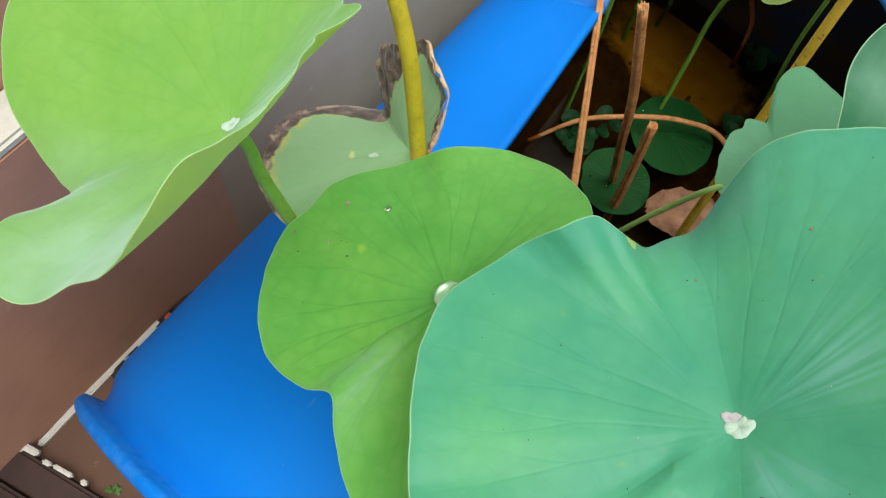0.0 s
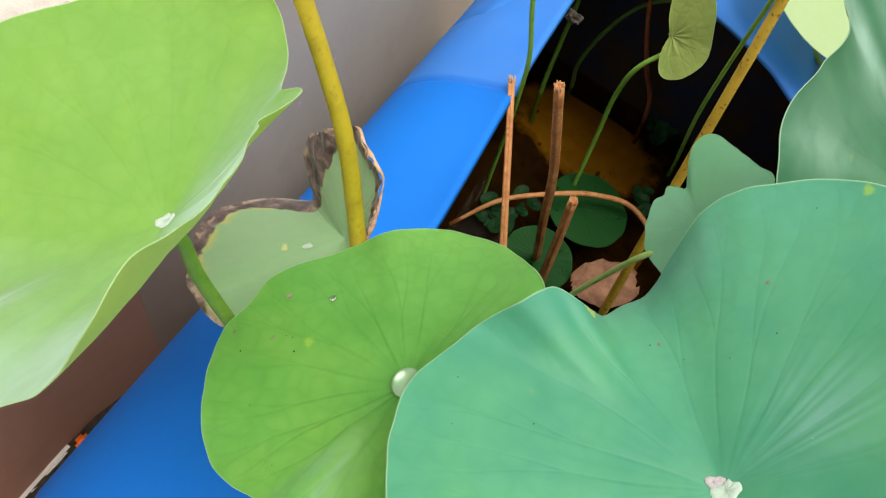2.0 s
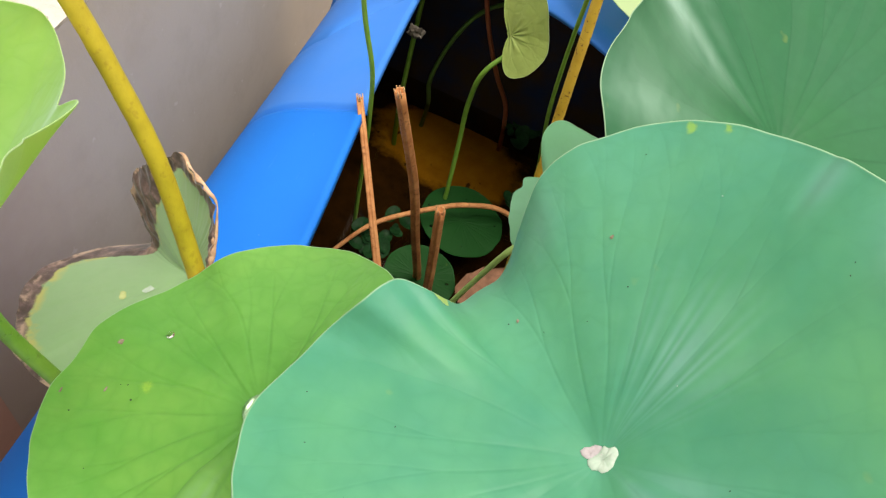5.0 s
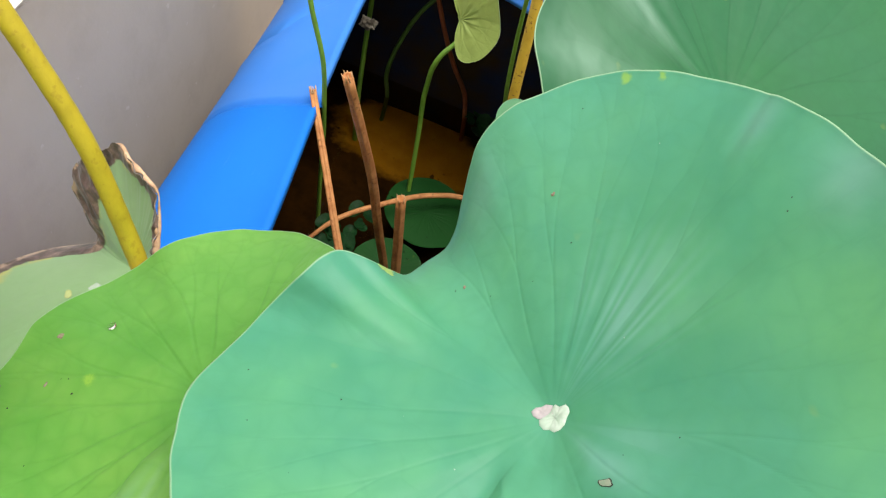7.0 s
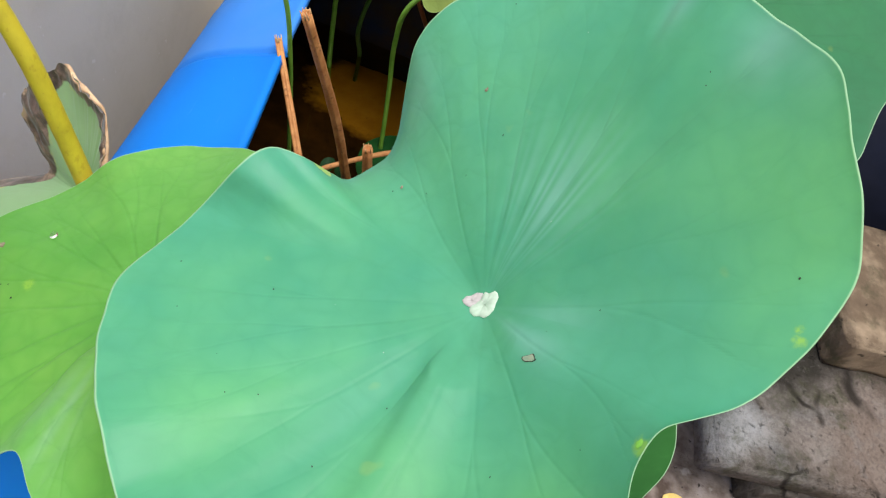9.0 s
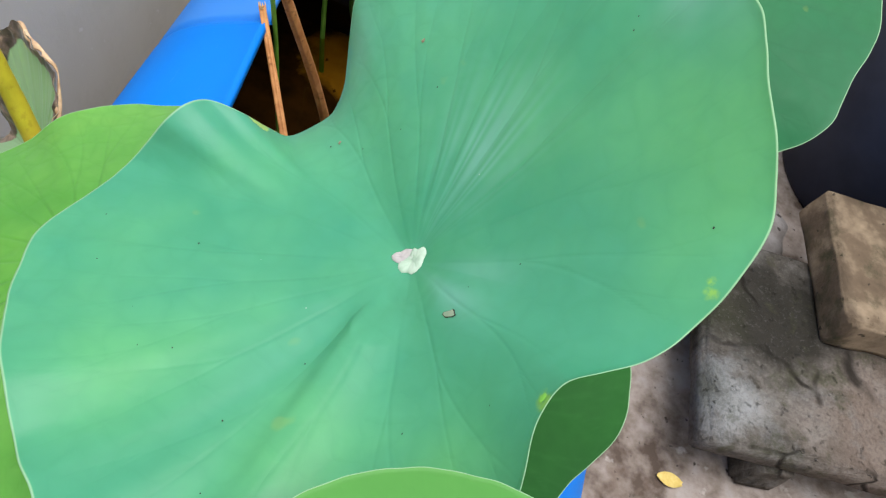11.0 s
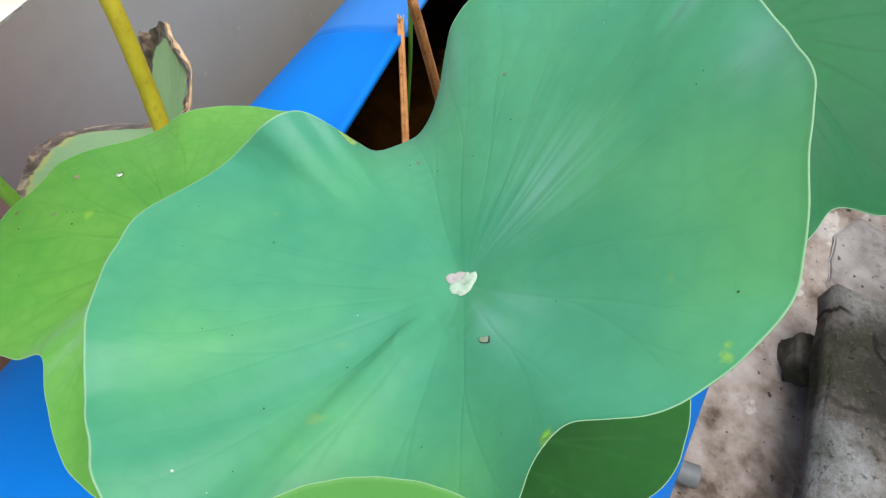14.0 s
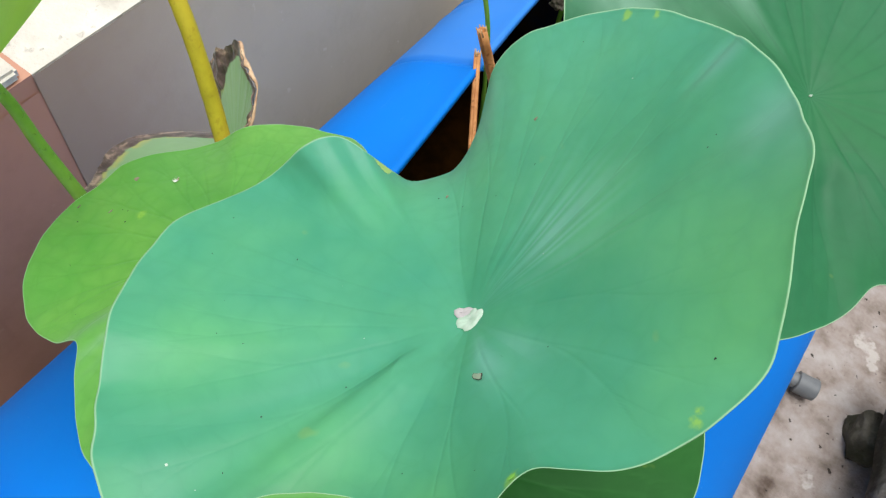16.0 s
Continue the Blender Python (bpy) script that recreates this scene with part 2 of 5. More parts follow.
LEAF_FAR = leaf_material("matt blue-green leaf", (0.012, 0.118, 0.044), (0.024, 0.16, 0.069), (0.008, 0.08, 0.032), 0.15, (0.2, 0.5, 0.1), lines=0.3, net=0.12, cut=0.2, rough=0.5, sheen=0.0, spec=0.22, warm=(0.022, 0.17, 0.045), wax_sheen_tone=(0.28, 0.48, 0.38), wax_sheen_most=0.95)
LEAF_SMALL = leaf_material("soft blue-green leaf", (0.11, 0.41, 0.2), (0.2, 0.52, 0.31), (0.12, 0.42, 0.22), 0.3, (0.3, 0.65, 0.2), lines=0.04, net=0.05, cut=0.1, warm=(0.11, 0.4, 0.14))
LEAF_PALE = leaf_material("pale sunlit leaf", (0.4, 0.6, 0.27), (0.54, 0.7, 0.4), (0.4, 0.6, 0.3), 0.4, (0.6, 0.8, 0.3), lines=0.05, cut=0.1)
LEAF_YOUNG = leaf_material("young olive-green leaf", (0.2, 0.33, 0.06), (0.34, 0.45, 0.12), (0.16, 0.24, 0.06), 0.3, (0.45, 0.6, 0.1), quilt=0.5, net=0.15)
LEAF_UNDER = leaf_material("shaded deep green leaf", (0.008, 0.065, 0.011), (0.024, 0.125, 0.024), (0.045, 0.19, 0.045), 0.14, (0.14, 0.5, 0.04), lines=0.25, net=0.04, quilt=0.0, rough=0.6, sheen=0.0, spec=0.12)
LEAF_LOW = leaf_material("mid green leaf", (0.055, 0.23, 0.04), (0.09, 0.31, 0.055), (0.07, 0.25, 0.05), 0.2, (0.2, 0.5, 0.03))
UNDERSIDE = leaf_material("pale underside of a leaf", (0.6, 0.74, 0.18), (0.68, 0.8, 0.3), (0.6, 0.72, 0.24), 0.55, (0.8, 0.95, 0.25), lines=0.2, sheen=0.1)
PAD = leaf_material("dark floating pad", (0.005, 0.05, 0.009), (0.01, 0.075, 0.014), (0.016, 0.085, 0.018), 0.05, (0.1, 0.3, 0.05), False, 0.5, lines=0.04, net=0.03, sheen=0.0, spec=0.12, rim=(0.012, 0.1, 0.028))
STALK_GREEN = stalk_material("green stalk", (0.11, 0.28, 0.025), (0.18, 0.38, 0.045), (0.07, 0.16, 0.02), 0.3)
STALK_PALE = stalk_material("pale green stalk", (0.22, 0.4, 0.09), (0.32, 0.5, 0.15), (0.1, 0.2, 0.04), 0.3)
STALK_YELLOW = stalk_material("yellow stalk", (0.37, 0.3, 0.015), (0.52, 0.42, 0.024), (0.24, 0.15, 0.012), 0.3, pimples=0.15)
STALK_OCHRE = stalk_material("speckled ochre stalk", (0.46, 0.3, 0.025), (0.6, 0.42, 0.04), (0.12, 0.05, 0.01), 0.9)
STALK_BROWN = stalk_material("dry brown stalk", (0.38, 0.14, 0.04), (0.66, 0.32, 0.12), (0.12, 0.035, 0.01), 0.5, 0.7, 2.0)
STALK_STRAW = stalk_material("pale torn fibre", (0.5, 0.3, 0.14), (0.65, 0.45, 0.25), (0.2, 0.08, 0.03), 0.3, 0.8)
STALK_RED = stalk_material("red-brown stalk", (0.2, 0.055, 0.02), (0.3, 0.09, 0.035), (0.08, 0.02, 0.01), 0.5)
STALK_DARK = stalk_material("dark olive stalk", (0.05, 0.13, 0.02), (0.08, 0.18, 0.03), (0.02, 0.04, 0.01), 0.5)
CENTRE_WHITE = plain_material("pale leaf centre", (0.36, 0.5, 0.4), (0.48, 0.58, 0.5), 300, 0.6)
CENTRE_PINK = plain_material("pinkish leaf centre", (0.36, 0.35, 0.36), (0.47, 0.43, 0.44), 300, 0.6)
SHRED = concrete_material("dirty whitish shred", [(0.42, (0.02, 0.017, 0.012)), (0.5, (0.1, 0.09, 0.07)), (0.6, (0.4, 0.38, 0.33))])
MARK_BROWN = plain_material("brown leaf mark", (0.12, 0.09, 0.05), (0.3, 0.28, 0.2), 500, 0.7)
MARK_YELLOW = plain_material("yellow leaf mark", (0.15, 0.44, 0.06), (0.22, 0.5, 0.07), 300, 0.6)
MARK_STRAW = plain_material("straw-yellow leaf mark", (0.4, 0.5, 0.2), (0.5, 0.55, 0.26), 400, 0.7)
MARK_TAN = plain_material("tan leaf scar", (0.17, 0.27, 0.19), (0.26, 0.28, 0.21), 500, 0.7)
MARK_BLACK = plain_material("black speck", (0.01, 0.012, 0.01), (0.03, 0.03, 0.02), 300, 0.7)
DRUM_BLUE = drum_material("blue plastic")
DRUM_INSIDE = drum_material("stained inside of the plastic with painted shade", True)
WALL_GREY = wall_material("grey cement render", (0.46, 0.4, 0.315), (0.51, 0.45, 0.36), (0.38, 0.32, 0.245), (0.58, 0.53, 0.46), 0.66)
WALL_PLAIN = wall_material("plain cement render", (0.46, 0.4, 0.315), (0.51, 0.45, 0.36), (0.38, 0.32, 0.245), (0.58, 0.53, 0.46))
WALL_BROWN = wall_material("brown wall paint", (0.47, 0.25, 0.18), (0.53, 0.29, 0.21), (0.37, 0.19, 0.135), (0.54, 0.33, 0.24))
CEMENT_WHITE = concrete_material("pale bare cement", [(0.32, (0.34, 0.32, 0.28)), (0.48, (0.56, 0.54, 0.49)), (0.66, (0.68, 0.66, 0.61))], 0.0, 0.12)
GROUND = concrete_material("stained concrete ground", [(0.36, (0.085, 0.062, 0.05)), (0.43, (0.185, 0.15, 0.13)), (0.51, (0.285, 0.243, 0.222)), (0.62, (0.365, 0.335, 0.325))], 0.0, 0.9, True)
def weathered_material(name):
    """Old concrete: brownish grey, with pale lichen, black algae stains and pits."""
    k = Nodes(name)
    mid = k.noise(14, 7, 0.65)
    colour = k.ramp(mid, [(0.34, (0.04, 0.035, 0.03)), (0.48, (0.1, 0.09, 0.08)), (0.62, (0.17, 0.155, 0.145))])

    def blot(place, inner, outer, tone, amount, ragged=0.2):
        nonlocal colour
        far = k.add("VectorMath", operation="DISTANCE")
        k.link(k.coord(), far.inputs[0])
        far.inputs[1].default_value = place
        d = k.math("ADD", far.outputs["Value"], k.math("MULTIPLY", k.math("SUBTRACT", k.noise(17, 7, 0.68), 0.5), ragged))
        colour = k.mix(k.math("MULTIPLY", k.mask(d, outer, inner), amount), colour, tone)

    # pinkish-brown bare concrete, a grey-white crust, then black algae
    blot((0.8, 0.83, 0.13), 0.06, 0.17, (0.17, 0.13, 0.11), 0.7)
    pale = k.mask(k.noise(15, 6, 0.65), 0.54, 0.66)
    colour = k.mix(k.math("MULTIPLY", pale, 0.35), colour, (0.2, 0.2, 0.205))
    blot((0.54, 0.8, 0.13), 0.02, 0.08, (0.26, 0.27, 0.28), 0.8)
    blot((0.54, 1.06, 0.13), 0.02, 0.07, (0.26, 0.255, 0.25), 0.8, 0.12)
    blot((0.62, 0.96, 0.13), 0.07, 0.15, (0.016, 0.015, 0.012), 0.92)
    blot((0.51, 0.93, 0.13), 0.01, 0.08, (0.03, 0.032, 0.018), 0.8, 0.15)
    blot((0.515, 0.8, 0.13), 0.0, 0.05, (0.04, 0.042, 0.026), 0.7, 0.12)
    moss = k.mask(k.noise(13, 6, 0.7), 0.57, 0.66)
    colour = k.mix(k.math("MULTIPLY", moss, 0.6), colour, (0.045, 0.048, 0.025))
    grit = k.noise(170, 5, 0.7)
    colour = k.mix(k.math("MULTIPLY", k.mask(grit, 0.52, 0.4), 0.3), colour, (0.035, 0.03, 0.025))
    colour = k.mix(k.math("MULTIPLY", k.mask(grit, 0.56, 0.66), 0.1), colour, (0.3, 0.29, 0.28))
    pits = k.mask(k.noise(75, 5, 0.65), 0.6, 0.72)
    colour = k.mix(k.math("MULTIPLY", pits, 0.55), colour, (0.02, 0.018, 0.014))
    # hairline cracks
    bent = k.add("TexNoise")
    bent.inputs["Scale"].default_value = 14
    k.link(k.coord(), bent.inputs["Vector"])
    warp = k.add("VectorMath", operation="MULTIPLY_ADD")
    k.link(bent.outputs["Color"], warp.inputs[0])
    warp.inputs[1].default_value = (0.05, 0.05, 0.0)
    k.link(k.coord(), warp.inputs[2])
    cell = k.add("TexVoronoi", feature="DISTANCE_TO_EDGE")
    cell.inputs["Scale"].default_value = 7
    k.link(warp.outputs[0], cell.inputs["Vector"])
    crack = k.math("MULTIPLY", k.mask(cell.outputs["Distance"], 0.03, 0.008), k.mask(k.noise(9, 3, 0.5), 0.5, 0.6))
    colour = k.mix(k.math("MULTIPLY", crack, 0.85), colour, (0.012, 0.01, 0.008))
    h = k.math("SUBTRACT", k.math("ADD", k.math("MULTIPLY", mid, 2.5), grit), k.math("MULTIPLY", k.math("MAXIMUM", pits, crack), 1.5))
    return k.done(colour, 0.92, k.bump(h, 0.8, 0.003), 0.15)


BLOCK = weathered_material("weathered concrete")
CEMENT_PALE = concrete_material("pale pinkish cement", [(0.36, (0.1, 0.085, 0.08)), (0.46, (0.21, 0.19, 0.185)), (0.6, (0.31, 0.29, 0.29))], 0.02)
STONE_DARK = concrete_material("dark mossy stone", [(0.4, (0.015, 0.014, 0.01)), (0.52, (0.05, 0.047, 0.036)), (0.64, (0.13, 0.12, 0.1))], 0.12)
BRICK = concrete_material("weathered brown brick", [(0.3, (0.07, 0.05, 0.035)), (0.47, (0.13, 0.095, 0.065)), (0.6, (0.26, 0.2, 0.14))], 0.08)
DRY_TAN = plain_material("tan dry leaf rim", (0.32, 0.19, 0.11), (0.64, 0.45, 0.29), 150, 0.75, 0.6)
GAP_DIRT_SHADE = plain_material("dark crumbs and painted gap shade", (0.012, 0.009, 0.006), (0.06, 0.042, 0.03), 90, 0.95, 0.8, 0.2)
FLOOR_BROWN = wall_material("worn brown floor paint", (0.12, 0.065, 0.045), (0.15, 0.085, 0.06), (0.07, 0.04, 0.028), (0.2, 0.14, 0.1))
YELLOW_LEAF = plain_material("yellow fallen leaf", (0.55, 0.4, 0.1), (0.7, 0.55, 0.2), 120, 0.7)
BLACK = plain_material("dark plastic", (0.008, 0.011, 0.024), (0.014, 0.018, 0.036), 20, 0.5, 0.1, 0.25)
PVC = plain_material("grey plastic pipe", (0.11, 0.12, 0.13), (0.16, 0.17, 0.18), 40, 0.5, 0.1)
def silt_material():
    """Yellow silt painted dark, with one bright patch for light through the opening."""
    k = Nodes("silt under water with a painted patch of light")
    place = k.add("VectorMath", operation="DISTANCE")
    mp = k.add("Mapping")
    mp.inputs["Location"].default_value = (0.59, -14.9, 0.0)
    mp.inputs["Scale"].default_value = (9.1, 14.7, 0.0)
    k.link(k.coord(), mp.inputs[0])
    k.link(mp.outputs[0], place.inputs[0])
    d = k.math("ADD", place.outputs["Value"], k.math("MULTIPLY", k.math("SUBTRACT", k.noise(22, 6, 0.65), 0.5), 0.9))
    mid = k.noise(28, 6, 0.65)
    silt_dim = k.mix(k.mask(mid, 0.35, 0.65), (0.014, 0.008, 0.004), (0.05, 0.027, 0.008))
    silt_lit = k.mix(k.mask(mid, 0.35, 0.65), (0.36, 0.22, 0.022), (0.48, 0.31, 0.036))
    colour = k.mix(k.mask(d, 1.12, 0.88), silt_dim, silt_lit)
    bits = k.mask(k.noise(52, 4, 0.6), 0.66, 0.69)
    colour = k.mix(k.math("MULTIPLY", bits, 0.85), colour, (0.02, 0.012, 0.006))
    return k.done(colour, 0.9, k.bump(mid, 0.5, 0.003), 0.2)


SILT = silt_material()
DRY_LEAF = plain_material("dry brown leaf", (0.16, 0.075, 0.04), (0.36, 0.19, 0.11), 60, 0.8, 0.6)
ORANGE = plain_material("orange plastic", (0.8, 0.12, 0.01), (0.85, 0.16, 0.02), 60, 0.5)
TIMBER = plain_material("dark red-brown timber", (0.022, 0.01, 0.008), (0.05, 0.022, 0.017), 40, 0.7, 0.5)
WEED = plain_material("small water plant", (0.004, 0.028, 0.008), (0.01, 0.05, 0.014), 200, 0.5, 0.2, 0.1)


def water_material():
    k = Nodes("brown water")
    t = k.add("BsdfTransparent")
    t.inputs[0].default_value = (0.66, 0.54, 0.34, 1)
    g = k.add("BsdfGlossy")
    g.inputs["Roughness"].default_value = 0.03
    k.link(k.bump(k.noise(18, 2, 0.4), 0.08, 0.002), g.inputs["Normal"])
    f = k.add("Fresnel")
    f.inputs[0].default_value = 1.25
    mx = k.add("MixShader")
    k.link(f.outputs[0], mx.inputs[0])
    k.link(t.outputs[0], mx.inputs[1])
    k.link(g.outputs[0], mx.inputs[2])
    k.link(mx.outputs[0], k.out.inputs[0])
    return k.m


def drop_material():
    k = Nodes("clear water drop")
    k.b.inputs["Transmission Weight"].default_value = 1.0
    k.b.inputs["IOR"].default_value = 1.33
    return k.done((1.0, 1.0, 1.0), 0.0)


AIR_FILM = Nodes("silvery air film").done((0.3, 0.5, 0.3), 0.3)
AIR_FILM.node_tree.nodes["Principled BSDF"].inputs["Metallic"].default_value = 0.7
WATER = water_material()
DROP = drop_material()


# ---- building helpers ----
def mesh_of(name, verts, faces, mats, smooth=True, picks=None):
    me = bpy.data.meshes.new(name)
    me.from_pydata([tuple(v) for v in verts], [], faces)
    for m in mats if isinstance(mats, (list, tuple)) else [mats]:
        me.materials.append(m)
    if smooth:
        me.polygons.foreach_set("use_smooth", [True] * len(me.polygons))
    if picks is not None:
        me.polygons.foreach_set("material_index", picks)
    me.update()
    return me


def child(name, me, parent, label=""):
    ob = new(name, me)
    ob.parent = parent
    if label:
        tagged(ob, label)
    return ob


def part(name, bm, material, parent, label="", smooth=False):
    me = bpy.data.meshes.new(name)
    bm.to_mesh(me)
    bm.free()
    me.materials.append(material)
    if smooth:
        me.polygons.foreach_set("use_smooth", [True] * len(me.polygons))
    return child(name, me, parent, label)


def thing(name, label, category, at=(0, 0, 0), group="", kind=""):
    ob = new(name)
    ob.empty_display_size = 0.02
    ob.location = at
    bpy.context.view_layer.update()
    return tagged(ob, label, category, group, kind)


def settle(ob):
    """Keep parts where they were built although the thing's origin lies at its base."""
    for c in ob.children:
        c.matrix_parent_inverse = Matrix.Translation(ob.location).inverted()


def around(values, angle):
    """A smooth closed curve through evenly spread values."""
    v = np.asarray(values, float)
    n = len(v)
    x = (np.asarray(angle) / (2 * np.pi) * n) % n
    i = np.floor(x).astype(int)
    f = x - i
    p0, p1, p2, p3 = v[(i - 1) % n], v[i % n], v[(i + 1) % n], v[(i + 2) % n]
    return 0.5 * (2 * p1 + (p2 - p0) * f + (2 * p0 - 5 * p1 + 4 * p2 - p3) * f * f + (3 * p1 - p0 - 3 * p2 + p3) * f ** 3)


def frame_of(up):
    n = np.array(up, float)
    n /= np.linalg.norm(n)
    a = np.array([1.0, 0, 0]) - n * n[0]
    a /= np.linalg.norm(a)
    return a, np.cross(n, a), n


def rise_of(spec, th, rho, power):
    """The height of a leaf over its middle: a smooth bowl, with the rim's own ups and downs fading inwards."""
    dense = np.arange(720) * 2 * np.pi / 720
    off = (dense + np.pi) % (2 * np.pi) - np.pi
    kernel = np.exp(-(off / spec.get("ease", 0.4)) ** 2)
    kernel = np.fft.fft(kernel / kernel.sum())
    at = np.asarray(th) / (2 * np.pi) * 720

    def both(key):
        v = around(spec[key], dense)
        w = np.real(np.fft.ifft(np.fft.fft(v) * kernel))
        return (np.interp(at, np.arange(721), np.append(q, q[0])) for q in (v, w))

    h, soft_h = both("lift")
    r, soft_r = both("reach")
    edge = r / soft_r
    return soft_h * (rho * edge) ** power + (h - soft_h * edge ** power) * rho ** 5


def tube_mesh(name, points, radii, material, sides=12, steps=10, rough=0.0, seed=0, open_end=False, groove=0.0):
    """A round stalk along a smooth line through the points."""
    P = [Vector(p) for p in points]
    rnd = random.Random(seed)
    line, rad = [], []
    gap = [max((P[i + 1] - P[i]).length, 1e-5) for i in range(len(P) - 1)]
    slope = []
    for i in range(len(P)):
        if i == 0:
            slope.append((P[1] - P[0]) / gap[0])
        elif i == len(P) - 1:
            slope.append((P[-1] - P[-2]) / gap[-1])
        else:
            slope.append(((P[i] - P[i - 1]) / gap[i - 1] * gap[i] + (P[i + 1] - P[i]) / gap[i] * gap[i - 1]) / (gap[i - 1] + gap[i]))
    for i in range(len(P) - 1):
        for s in range(steps):
            f = s / steps
            h1, h2, h3, h4 = 2 * f ** 3 - 3 * f * f + 1, f ** 3 - 2 * f * f + f, -2 * f ** 3 + 3 * f * f, f ** 3 - f * f
            line.append(P[i] * h1 + slope[i] * gap[i] * h2 + P[i + 1] * h3 + slope[i + 1] * gap[i] * h4)
            rad.append(radii[i] + (radii[i + 1] - radii[i]) * f)
    line.append(P[-1])
    rad.append(radii[-1])
    verts, faces = [], []
    side = Vector((1, 0, 0.13)).normalized()
    split = 4.4 + 0.5 * rnd.random()
    for i, p in enumerate(line):
        d = (line[min(i + 1, len(line) - 1)] - line[max(i - 1, 0)]).normalized()
        u = (side - d * side.dot(d)).normalized()
        w = d.cross(u)
        side = u
        for k in range(sides):
            an = 2 * math.pi * k / sides
            r = rad[i] * (1 + rough * (rnd.random() - 0.5))
            if groove:
                r *= 1 - groove * math.exp(-(((an - split + math.pi) % (2 * math.pi) - math.pi) / 0.3) ** 2) + 0.08 * math.cos(5 * an)
            verts.append(p + (u * math.cos(an) + w * math.sin(an)) * r)
    for i in range(len(line) - 1):
        for k in range(sides):
            a, b = i * sides + k, i * sides + (k + 1) % sides
            faces.append((a, b, b + sides, a + sides))
    faces.append(tuple(range(sides))[::-1])
    if not open_end:
        top = (len(line) - 1) * sides
        faces.append(tuple(range(top, top + sides)))
    else:
        # a hollow cut end, sunk a little
        top = (len(line) - 1) * sides
        c0 = line[-1]
        d = (line[-1] - line[-2]).normalized()
        base = len(verts)
        for k in range(sides):
            verts.append(c0 + (verts[top + k] - c0) * 0.62)
        for k in range(sides):
            verts.append(c0 + (verts[top + k] - c0) * 0.5 - d * rad[-1] * 2.5)
        for k in range(sides):
            j = (k + 1) % sides
            faces.append((top + k, top + j, base + j, base + k))
            faces.append((base + k, base + j, base + sides + j, base + sides + k))
        faces.append(tuple(range(base + sides, base + 2 * sides)))
    return mesh_of(name, verts, faces, material)


def vein_tree(seed, count, angles=None):
    """Angles of the veins with the reach at which each forks."""
    rnd = random.Random(seed)
    veins = []
    for i in range(count):
        a = angles[i] if angles else 2 * math.pi * (i + 0.5 * (rnd.random() - 0.5)) / count
        f1 = 0.38 + 0.2 * rnd.random()
        spread = math.pi / count * (0.5 + 0.25 * rnd.random())
        veins.append((a, f1, spread, 0.7 + 0.12 * rnd.random(), rnd.random() * 6))
    return veins


